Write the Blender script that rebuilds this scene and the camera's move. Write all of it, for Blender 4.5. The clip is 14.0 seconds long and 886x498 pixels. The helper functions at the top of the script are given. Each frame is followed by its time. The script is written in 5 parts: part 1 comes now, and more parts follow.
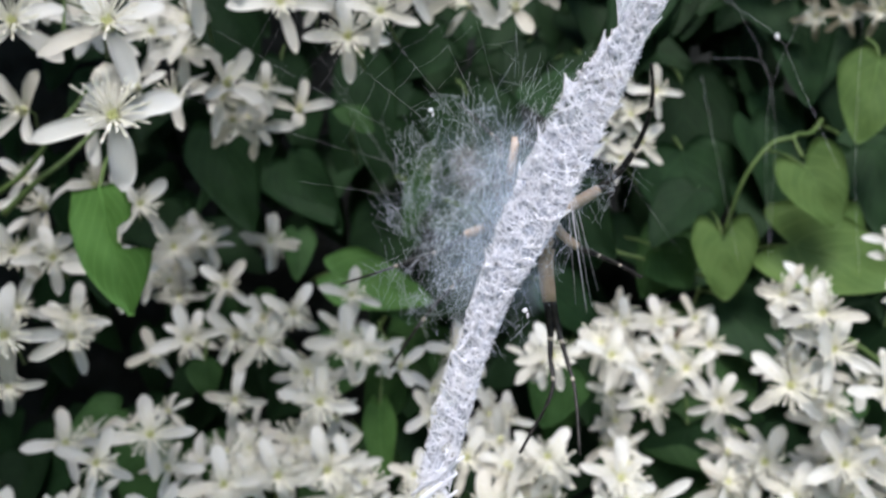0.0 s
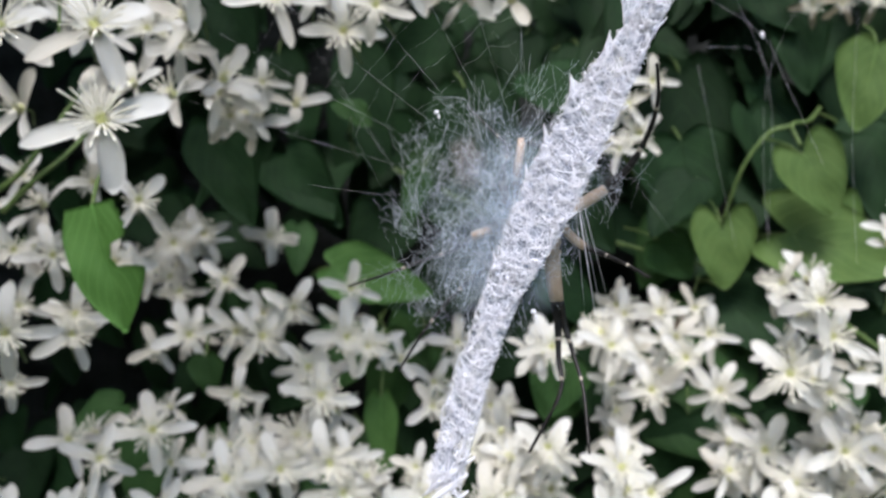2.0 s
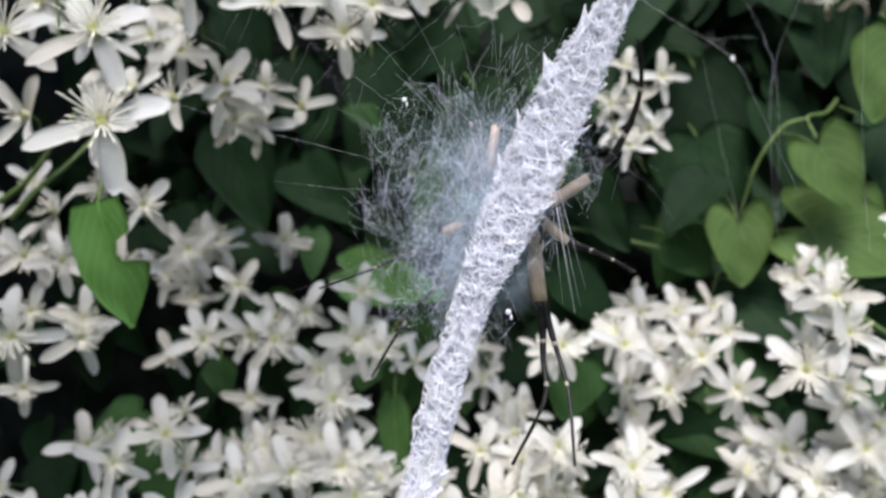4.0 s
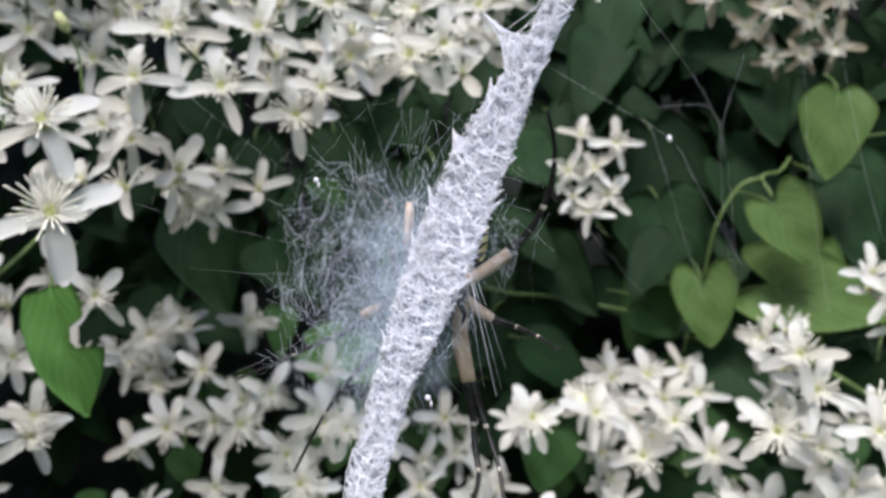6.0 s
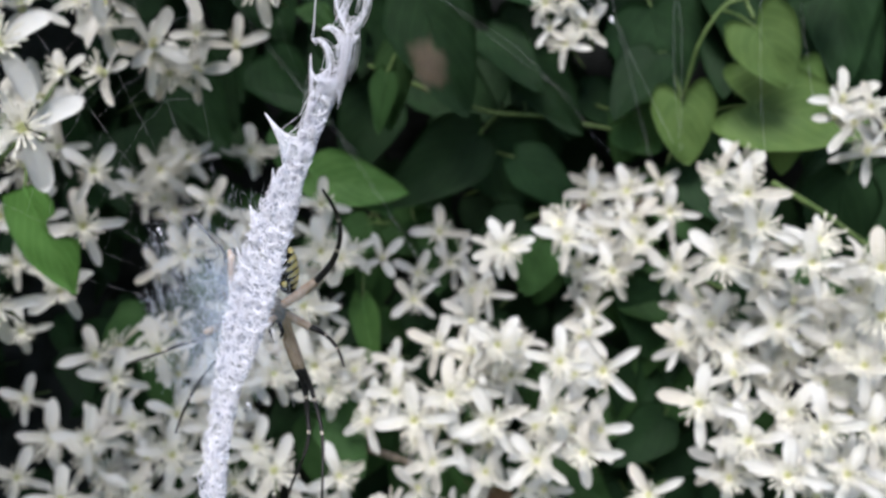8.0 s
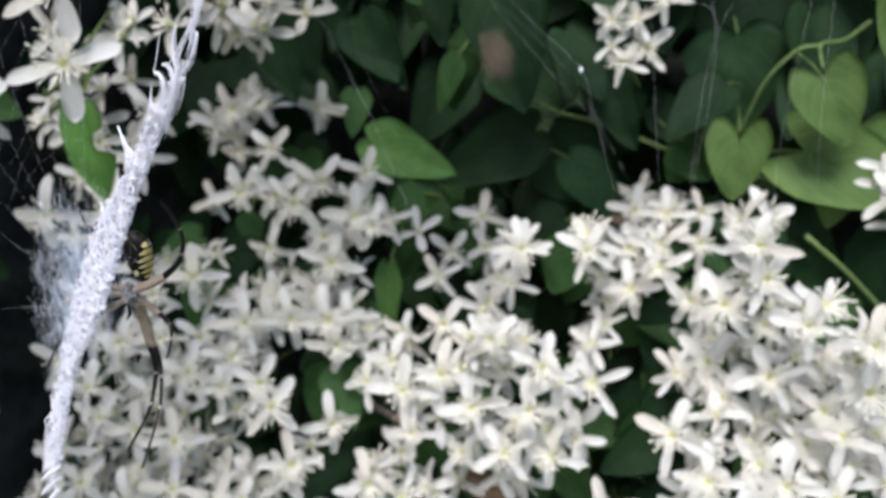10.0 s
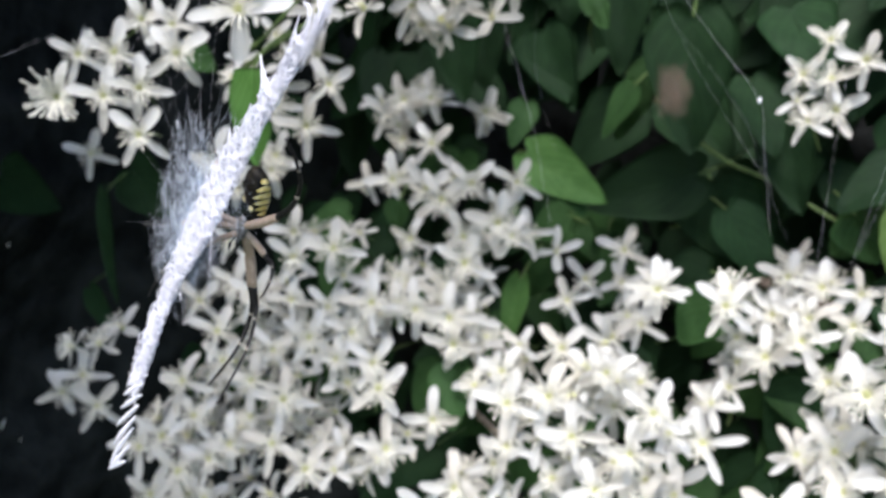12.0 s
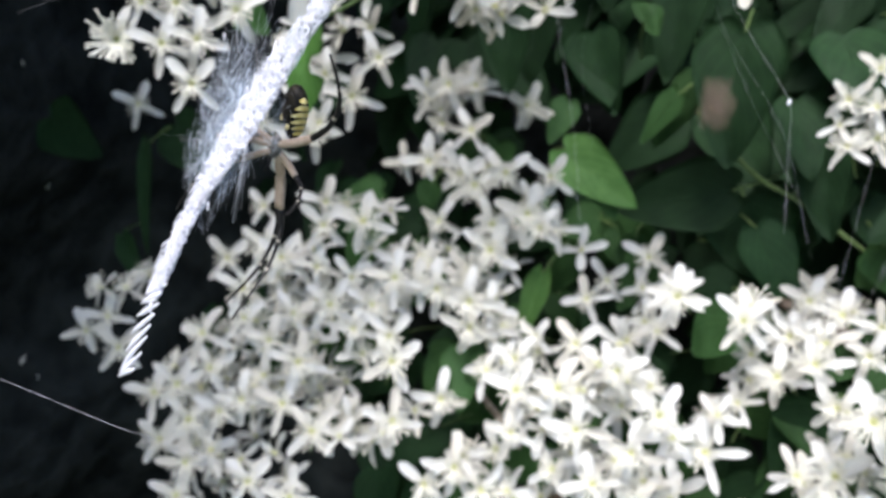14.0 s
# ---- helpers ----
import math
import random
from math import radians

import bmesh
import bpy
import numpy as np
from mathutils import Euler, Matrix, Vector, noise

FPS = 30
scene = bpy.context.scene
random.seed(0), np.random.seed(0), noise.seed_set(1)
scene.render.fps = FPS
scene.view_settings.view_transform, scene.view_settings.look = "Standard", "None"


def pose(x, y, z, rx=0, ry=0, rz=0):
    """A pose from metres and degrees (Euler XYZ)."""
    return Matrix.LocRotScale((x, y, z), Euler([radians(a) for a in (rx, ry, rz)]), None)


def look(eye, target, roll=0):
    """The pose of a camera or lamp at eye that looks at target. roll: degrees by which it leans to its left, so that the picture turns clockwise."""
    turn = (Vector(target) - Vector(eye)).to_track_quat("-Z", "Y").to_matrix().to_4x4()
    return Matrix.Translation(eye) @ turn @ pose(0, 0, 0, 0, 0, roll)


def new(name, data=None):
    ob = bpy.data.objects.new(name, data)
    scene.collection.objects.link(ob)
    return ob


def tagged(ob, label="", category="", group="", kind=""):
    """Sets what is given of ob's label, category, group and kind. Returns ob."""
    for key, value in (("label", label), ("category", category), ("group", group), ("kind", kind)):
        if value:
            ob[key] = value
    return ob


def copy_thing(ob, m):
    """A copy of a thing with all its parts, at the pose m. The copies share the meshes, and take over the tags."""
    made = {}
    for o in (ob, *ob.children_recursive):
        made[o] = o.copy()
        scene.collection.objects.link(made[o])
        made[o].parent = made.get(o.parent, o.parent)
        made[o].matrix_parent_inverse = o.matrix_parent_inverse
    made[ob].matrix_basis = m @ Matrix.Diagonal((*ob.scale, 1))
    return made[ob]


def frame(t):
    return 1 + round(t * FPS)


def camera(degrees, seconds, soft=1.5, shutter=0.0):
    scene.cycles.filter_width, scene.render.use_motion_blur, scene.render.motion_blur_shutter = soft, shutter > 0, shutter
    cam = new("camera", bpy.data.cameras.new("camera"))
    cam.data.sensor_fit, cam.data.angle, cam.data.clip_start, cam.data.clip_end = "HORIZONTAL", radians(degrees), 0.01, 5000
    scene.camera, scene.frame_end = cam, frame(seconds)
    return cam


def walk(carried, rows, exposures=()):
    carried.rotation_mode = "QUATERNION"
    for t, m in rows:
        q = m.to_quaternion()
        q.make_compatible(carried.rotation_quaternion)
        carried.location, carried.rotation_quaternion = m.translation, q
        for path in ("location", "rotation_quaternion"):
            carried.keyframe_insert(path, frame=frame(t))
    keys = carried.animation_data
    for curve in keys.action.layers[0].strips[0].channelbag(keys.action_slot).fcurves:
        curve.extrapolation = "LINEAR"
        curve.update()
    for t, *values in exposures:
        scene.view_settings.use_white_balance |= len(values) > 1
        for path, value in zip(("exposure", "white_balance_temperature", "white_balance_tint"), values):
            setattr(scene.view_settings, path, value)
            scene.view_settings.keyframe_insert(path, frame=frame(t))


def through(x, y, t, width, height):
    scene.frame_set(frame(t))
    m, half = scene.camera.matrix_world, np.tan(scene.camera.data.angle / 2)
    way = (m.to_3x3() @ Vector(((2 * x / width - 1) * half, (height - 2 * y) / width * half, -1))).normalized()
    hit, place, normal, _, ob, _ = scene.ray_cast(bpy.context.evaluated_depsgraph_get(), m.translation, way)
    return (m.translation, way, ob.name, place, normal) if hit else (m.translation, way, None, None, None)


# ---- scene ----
cam = camera(58.0, 14.0, soft=2.6)
cam.data.dof.use_dof, cam.data.dof.focus_distance, cam.data.dof.aperture_fstop = True, 0.085, 49.0


def eye_pose(x, y, z, yaw, pitch, roll):
    return pose(x, y, z, 90 + pitch, 0, yaw) @ pose(0, 0, 0, 0, 0, roll)


PATH = [
    (0, 0.05977, -0.03448, 1.02539, 9.660, 2.724, 2.151),
    (0.5, 0.06087, -0.03608, 1.02562, 9.975, 2.723, 2.080),
    (1, 0.06113, -0.03512, 1.02590, 10.344, 2.574, 2.027),
    (1.5, 0.06139, -0.03530, 1.02633, 10.108, 2.255, 1.735),
    (2, 0.06061, -0.03488, 1.02545, 9.715, 2.186, 1.447),
    (4.5, 0.06975, -0.03202, 1.02288, 12.137, 3.106, 0.439),
    (5, 0.07037, -0.03256, 1.02757, 11.517, 7.439, 0.191),
    (5.5, 0.07186, -0.02725, 1.02888, 10.309, 10.451, -1.122),
    (6, 0.07362, -0.02952, 1.02652, 10.206, 7.292, -2.159),
    (6.5, 0.07736, -0.02826, 1.02883, 11.207, 3.243, -2.884),
    (7, 0.08088, -0.03552, 1.03980, 11.163, -1.252, -3.124),
    (7.5, 0.09246, -0.04765, 1.04803, 12.402, -6.197, -3.404),
    (8, 0.10226, -0.04580, 1.05717, 13.816, -9.758, -3.943),
    (10.5, 0.13952, -0.05030, 1.07211, 22.001, -13.289, 9.162),
    (11, 0.14104, -0.05034, 1.07221, 23.315, -12.500, 11.847),
    (11.5, 0.13810, -0.04828, 1.07065, 26.280, -12.538, 13.784),
    (12, 0.13720, -0.05023, 1.06924, 30.821, -13.509, 15.822),
    (12.5, 0.13647, -0.05110, 1.06504, 32.633, -13.923, 19.304),
    (13, 0.13945, -0.05493, 1.06467, 32.876, -14.344, 19.983),
    (13.5, 0.14082, -0.05666, 1.06407, 32.682, -14.472, 21.372),
    (14, 0.14143, -0.05534, 1.06524, 32.425, -14.431, 22.036),
]
walk(cam, [(t, eye_pose(*row)) for t, *row in PATH], [(0.0, 0.96, 6640, 11), (4.5, 1.02, 6640, 13.5), (8.2, 0.94, 6600, 12.5), (11.0, 1.12, 6560, 13.5), (12.5, 1.35, 6500, 13.5), (14.0, 1.42, 6480, 13)])

# ---- light ----
world = bpy.data.worlds.new("sky")
scene.world = world
world.use_nodes = True
wn = world.node_tree.nodes
sky = wn.new("ShaderNodeTexSky")
sky.sky_type, sky.sun_disc = "NISHITA", False
sky.sun_elevation, sky.sun_rotation = radians(50), radians(181)
wn["Background"].inputs["Strength"].default_value = 0.148
world.node_tree.links.new(sky.outputs["Color"], wn["Background"].inputs["Color"])

sun = new("sun", bpy.data.lights.new("sun", "SUN"))
sun.data.energy, sun.data.angle, sun.data.color = 2.75, radians(22), (0.99, 0.965, 0.965)
sun.matrix_world = look((-0.022, -1.085, 2.532), (0, 0.2, 1.0))


# ---- materials ----
def material(name, color, rough=0.5, metal=0.0):
    m = bpy.data.materials.new(name)
    m.use_nodes = True
    b = m.node_tree.nodes["Principled BSDF"]
    b.inputs["Base Color"].default_value = (*color, 1)
    b.inputs["Roughness"].default_value, b.inputs["Metallic"].default_value = rough, metal
    b.inputs["Specular IOR Level"].default_value = 0.25
    return m, m.node_tree.nodes, m.node_tree.links, b


def ramp(nodes, links, source, stops):
    r = nodes.new("ShaderNodeValToRGB")
    while len(r.color_ramp.elements) < len(stops):
        r.color_ramp.elements.new(0.5)
    for e, (at, c) in zip(r.color_ramp.elements, stops):
        e.position, e.color = at, (*c, 1)
    links.new(source, r.inputs["Fac"])
    return r.outputs["Color"]


def noise_out(nodes, links, scale, detail=4.0, space="Object"):
    c = nodes.new("ShaderNodeTexCoord")
    n = nodes.new("ShaderNodeTexNoise")
    n.inputs["Scale"].default_value, n.inputs["Detail"].default_value = scale, detail
    links.new(c.outputs[space], n.inputs["Vector"])
    return n.outputs["Fac"]


def bump(nodes, links, shader, height, strength, distance):
    b = nodes.new("ShaderNodeBump")
    b.inputs["Strength"].default_value, b.inputs["Distance"].default_value = strength, distance
    links.new(height, b.inputs["Height"])
    links.new(b.outputs["Normal"], shader.inputs["Normal"])


def translucent(m, amount, color):
    """Lets light through a thin blade or petal."""
    n, l = m.node_tree.nodes, m.node_tree.links
    out, shader = n["Material Output"], n["Principled BSDF"]
    t = n.new("ShaderNodeBsdfTranslucent")
    mix = n.new("ShaderNodeMixShader")
    mix.inputs["Fac"].default_value = amount
    if isinstance(color, tuple):
        t.inputs["Color"].default_value = (*color, 1)
    else:
        l.new(color, t.inputs["Color"])
    l.new(shader.outputs["BSDF"], mix.inputs[1])
    l.new(t.outputs["BSDF"], mix.inputs[2])
    l.new(mix.outputs["Shader"], out.inputs["Surface"])


def piece_random(nodes, links):
    """A value from 0 to 1 that differs from object to object and from piece to piece."""
    info, geo, add, part_of = nodes.new("ShaderNodeObjectInfo"), nodes.new("ShaderNodeNewGeometry"), nodes.new("ShaderNodeMath"), nodes.new("ShaderNodeMath")
    add.operation, part_of.operation = "ADD", "FRACT"
    links.new(info.outputs["Random"], add.inputs[0])
    links.new(geo.outputs["Random Per Island"], add.inputs[1])
    links.new(add.outputs[0], part_of.inputs[0])
    return part_of.outputs[0]


def petal_material(name, fresh, usual, aged, glow):
    m, n, l, b = material(name, usual, 0.55)
    uv = n.new("ShaderNodeUVMap")
    w = n.new("ShaderNodeTexWave")
    w.bands_direction = "X"
    w.inputs["Scale"].default_value, w.inputs["Distortion"].default_value = 2.2, 0.6
    l.new(uv.outputs["UV"], w.inputs["Vector"])
    blotch = noise_out(n, l, 160, 3)
    age = ramp(n, l, piece_random(n, l), [(0.0, fresh), (0.7, usual), (1.0, aged)])
    spot = ramp(n, l, blotch, [(0.3, (0.9, 0.89, 0.86)), (0.6, (1, 1, 1))])
    mul = n.new("ShaderNodeMix")
    mul.data_type, mul.blend_type = "RGBA", "MULTIPLY"
    mul.inputs["Factor"].default_value = 1
    l.new(age, mul.inputs["A"])
    l.new(spot, mul.inputs["B"])
    l.new(mul.outputs["Result"], b.inputs["Base Color"])
    bump(n, l, b, w.outputs["Fac"], 0.5, 0.0004)
    translucent(m, 0.46, glow)
    return m


def leaf_material(name, dark, light, rough, through):
    m, n, l, b = material(name, light, rough)
    b.inputs["Specular IOR Level"].default_value = 0.16
    uv = n.new("ShaderNodeUVMap")
    sep = n.new("ShaderNodeSeparateXYZ")
    l.new(uv.outputs["UV"], sep.inputs["Vector"])
    side = n.new("ShaderNodeMath")
    side.operation = "ABSOLUTE"
    l.new(sep.outputs["X"], side.inputs[0])
    # side veins run forward from the midrib
    run = n.new("ShaderNodeMath")
    run.operation, run.inputs[1].default_value = "MULTIPLY_ADD", -0.55
    l.new(side.outputs[0], run.inputs[0])
    l.new(sep.outputs["Y"], run.inputs[2])
    wave = n.new("ShaderNodeMath")
    wave.operation, wave.inputs[1].default_value = "MULTIPLY", 38.0
    l.new(run.outputs[0], wave.inputs[0])
    sine = n.new("ShaderNodeMath")
    sine.operation = "SINE"
    l.new(wave.outputs[0], sine.inputs[0])
    vein = ramp(n, l, sine.outputs[0], [(0.9, (0, 0, 0)), (1.0, (1, 1, 1))])
    patch = ramp(n, l, noise_out(n, l, 90, 5), [(0.35, dark), (0.7, light)])
    mix = n.new("ShaderNodeMix")
    mix.data_type = "RGBA"
    l.new(vein, mix.inputs["Factor"])
    l.new(patch, mix.inputs["A"])
    mix.inputs["B"].default_value = (*[c * 1.08 for c in light], 1)
    hue = n.new("ShaderNodeHueSaturation")
    vary = n.new("ShaderNodeMapRange")
    vary.inputs["To Min"].default_value, vary.inputs["To Max"].default_value = 0.75, 1.25
    l.new(piece_random(n, l), vary.inputs["Value"])
    l.new(vary.outputs["Result"], hue.inputs["Value"])
    l.new(mix.outputs["Result"], hue.inputs["Color"])
    l.new(hue.outputs["Color"], b.inputs["Base Color"])
    bump(n, l, b, vein, 0.3, 0.0006)
    translucent(m, through, hue.outputs["Color"])
    return m


def mottled(name, a, c, scale, rough, strength=0.4, distance=0.001, gloss=0.25):
    m, n, l, b = material(name, a, rough)
    b.inputs["Specular IOR Level"].default_value = gloss
    f = noise_out(n, l, scale, 6)
    l.new(ramp(n, l, f, [(0.35, a), (0.65, c)]), b.inputs["Base Color"])
    bump(n, l, b, f, strength, distance)
    return m


def silk_material(name, cover, color, scale, thinning=False):
    """Fine silk: partly open, closed where the threads lie dense; thinning out to a sheet's rim."""
    m, n, l, b = material(name, color, 0.5)
    f = noise_out(n, l, scale, 5)
    c = ramp(n, l, f, [(0.3, (cover * 0.55,) * 3), (0.62, (cover,) * 3)])
    if thinning:
        uv, sep, mul = n.new("ShaderNodeUVMap"), n.new("ShaderNodeSeparateXYZ"), n.new("ShaderNodeMath")
        mul.operation = "MULTIPLY"
        l.new(uv.outputs["UV"], sep.inputs["Vector"])
        l.new(sep.outputs["X"], mul.inputs[0])
        l.new(c, mul.inputs[1])
        c = mul.outputs[0]
    l.new(c, b.inputs["Alpha"])
    b.inputs["Sheen Weight"].default_value = 0.5
    return m


PETAL = petal_material("petal", (0.86, 0.87, 0.86), (0.83, 0.83, 0.8), (0.76, 0.73, 0.66), (0.8, 0.8, 0.74))
# fading cream, taken darker still to imitate deep shade
PETAL_FADED_SHADED = petal_material("petal_faded_shaded", (0.58, 0.54, 0.43), (0.5, 0.46, 0.35), (0.4, 0.35, 0.25), (0.42, 0.38, 0.28))
FILAMENT = mottled("filament", (0.75, 0.74, 0.62), (0.82, 0.8, 0.72), 900, 0.6)
PISTIL = mottled("pistil", (0.5, 0.53, 0.24), (0.66, 0.66, 0.38), 900, 0.6)
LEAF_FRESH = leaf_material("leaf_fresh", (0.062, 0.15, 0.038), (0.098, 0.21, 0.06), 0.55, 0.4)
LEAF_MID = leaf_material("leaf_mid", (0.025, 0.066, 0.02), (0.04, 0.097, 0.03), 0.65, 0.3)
# the leaf green darkened, for leaves meant to look shaded
LEAF_SHADED = leaf_material("leaf_shaded", (0.0075, 0.024, 0.0085), (0.013, 0.038, 0.013), 0.7, 0.2)
LEAF_YELLOW = leaf_material("leaf_yellow", (0.095, 0.175, 0.05), (0.135, 0.225, 0.068), 0.55, 0.35)
LEAF_BITTEN = leaf_material("leaf_bright", (0.075, 0.19, 0.04), (0.12, 0.27, 0.07), 0.55, 0.35)
STEM = mottled("stem", (0.06, 0.105, 0.03), (0.1, 0.15, 0.05), 300, 0.55)
DRY = mottled("dry_leaf", (0.14, 0.08, 0.045), (0.27, 0.18, 0.12), 220, 0.8)
BLOTCH = silk_material("dry_blotch", 0.48, (0.28, 0.2, 0.16), 420, True)
TWIG = mottled("twig", (0.16, 0.125, 0.09), (0.32, 0.27, 0.21), 400, 0.8)
HEAD = mottled("seed_head", (0.05, 0.038, 0.03), (0.13, 0.1, 0.075), 500, 0.85)
# near-black, so the deep shade behind the vine sits in the colour
SHADE_SOIL = mottled("shade_soil", (0.011, 0.0125, 0.012), (0.03, 0.033, 0.032), 25, 1.0, 0.8, 0.02, 0.0)
GRASS = mottled("ground_cover", (0.02, 0.035, 0.012), (0.05, 0.07, 0.025), 6, 0.9, 0.8, 0.02)
SILK = mottled("silk", (0.9, 0.91, 0.96), (0.95, 0.95, 0.99), 500, 0.6, 0.0)
translucent(SILK, 0.45, (0.93, 0.94, 1.0))
SILK_FINE = mottled("silk_fine", (0.68, 0.75, 0.84), (0.82, 0.87, 0.94), 300, 0.6, 0.0)
translucent(SILK_FINE, 0.3, (0.8, 0.87, 0.95))
FILM = silk_material("silk_film", 0.55, (0.72, 0.78, 0.92), 900)
VEIL = silk_material("silk_veil", 0.25, (0.44, 0.55, 0.7), 420, True)
BLACK = mottled("spider_black", (0.008, 0.008, 0.009), (0.03, 0.028, 0.026), 1500, 0.4, 0.3, 0.000034)
TAN = mottled("spider_tan", (0.48, 0.345, 0.25), (0.6, 0.455, 0.34), 900, 0.5, 0.3, 0.00002)
YELLOW = mottled("spider_yellow", (0.66, 0.52, 0.14), (0.8, 0.7, 0.34), 1200, 0.45)
SILVER = mottled("spider_grey", (0.1, 0.095, 0.09), (0.34, 0.32, 0.3), 1500, 0.6)
BELLY = mottled("spider_belly", (0.003, 0.003, 0.003), (0.03, 0.027, 0.02), 1100, 0.45, 0.3, 0.00003, 0.12)
BAND = mottled("spider_band", (0.32, 0.29, 0.24), (0.46, 0.42, 0.36), 1500, 0.5)


# ---- helpers of this scene ----
def mesh_of(name, verts, faces, mats, slots=None, uvs=None, smooth=True):
    me = bpy.data.meshes.new(name)
    me.from_pydata(verts, [], faces)
    for m in mats:
        me.materials.append(m)
    if slots:
        me.polygons.foreach_set("material_index", slots)
    if uvs:
        layer = me.uv_layers.new(name="UVMap")
        layer.data.foreach_set("uv", [c for f in faces for v in f for c in uvs[v]])
    me.polygons.foreach_set("use_smooth", [smooth] * len(faces))
    me.update()
    return me


def part(name, me, parent, label="", m=None):
    ob = new(name, me)
    ob.parent = parent
    if m is not None:
        ob.matrix_basis = m
    return tagged(ob, label)


def thing(name, m, label, category, group="", kind=""):
    ob = new(name)
    ob.empty_display_size = 0.005
    ob.matrix_basis = m
    return tagged(ob, label, category, group, kind)


class Mesh:
    """Vertices and faces gathered for one mesh."""

    def __init__(self):
        self.v, self.f, self.s = [], [], []

    def tube(self, pts, radii, sides=5, slot=0):
        pts = [Vector(p) for p in pts]
        first = len(self.v)
        for i, p in enumerate(pts):
            d = (pts[min(i + 1, len(pts) - 1)] - pts[max(i - 1, 0)]).normalized()
            a = d.cross(Vector((0, 0, 1)) if abs(d.z) < 0.9 else Vector((1, 0, 0))).normalized()
            b = d.cross(a)
            r = radii[i] if isinstance(radii, (list, tuple)) else radii
            for k in range(sides):
                t = 2 * math.pi * k / sides
                self.v.append(p + r * (math.cos(t) * a + math.sin(t) * b))
        for i in range(len(pts) - 1):
            for k in range(sides):
                a, b = first + i * sides + k, first + i * sides + (k + 1) % sides
                self.f.append((a, b, b + sides, a + sides))
                self.s.append(slot)
        self.f.append(tuple(range(first + sides - 1, first - 1, -1)))
        last = first + (len(pts) - 1) * sides
        self.f.append(tuple(range(last, last + sides)))
        self.s += [slot, slot]

    def ball(self, c, axes, slot=0, rings=6, sides=8):
        """An ellipsoid; axes: three vectors."""
        c, (x, y, z) = Vector(c), [Vector(a) for a in axes]
        first = len(self.v)
        self.v.append(c + z)
        for i in range(1, rings):
            t = math.pi * i / rings
            for k in range(sides):
                u = 2 * math.pi * k / sides
                self.v.append(c + math.sin(t) * (math.cos(u) * x + math.sin(u) * y) + math.cos(t) * z)
        self.v.append(c - z)
        end = len(self.v) - 1
        for k in range(sides):
            k2 = (k + 1) % sides
            self.f.append((first, first + 1 + k, first + 1 + k2))
            self.f.append((end, end - sides + k2, end - sides + k))
            self.s += [slot, slot]
            for i in range(rings - 2):
                a, b = first + 1 + i * sides + k, first + 1 + i * sides + k2
                self.f.append((a, a + sides, b + sides, b))
                self.s.append(slot)

    def done(self, name, *mats):
        return mesh_of(name, self.v, self.f, mats, self.s)


def smooth_line(pts, steps=6):
    """Points along a Catmull-Rom curve."""
    p = [Vector(q) for q in pts]
    p = [2 * p[0] - p[1], *p, 2 * p[-1] - p[-2]]
    out = []
    for i in range(1, len(p) - 2):
        a, b, c, d = p[i - 1 : i + 3]
        for k in range(steps):
            t = k / steps
            out.append(0.5 * (2 * b + (c - a) * t + (2 * a - 5 * b + 4 * c - d) * t * t + (3 * b - a - 3 * c + d) * t**3))
    return out + [p[-2]]


def facing(at, way, spin, scale):
    """A pose at a place whose z looks along way, with its y turned by spin degrees from upright."""
    z = Vector(way).normalized()
    x = Vector((0, 0, 1)).cross(z).normalized()
    turn = Matrix((x, z.cross(x), z)).transposed().to_4x4()
    return Matrix.Translation(at) @ turn @ pose(0, 0, 0, 0, 0, -spin) @ Matrix.Scale(scale, 4)


# ---- setting ----
def ground_sheet():
    n, size = 40, 300.0
    step = [size * math.copysign(abs(i / n) ** 3, i) for i in range(-n, n + 1)]
    verts = [(x, y, 0.03 * noise.noise((x * 2, y * 2, 0))) for y in step for x in step]
    w = 2 * n + 1
    faces = [(j * w + i, j * w + i + 1, (j + 1) * w + i + 1, (j + 1) * w + i) for j in range(2 * n) for i in range(2 * n)]
    tagged(new("ground", mesh_of("ground", verts, faces, [GRASS])), "dark green-brown garden ground under the vine", "ground", kind="structure")


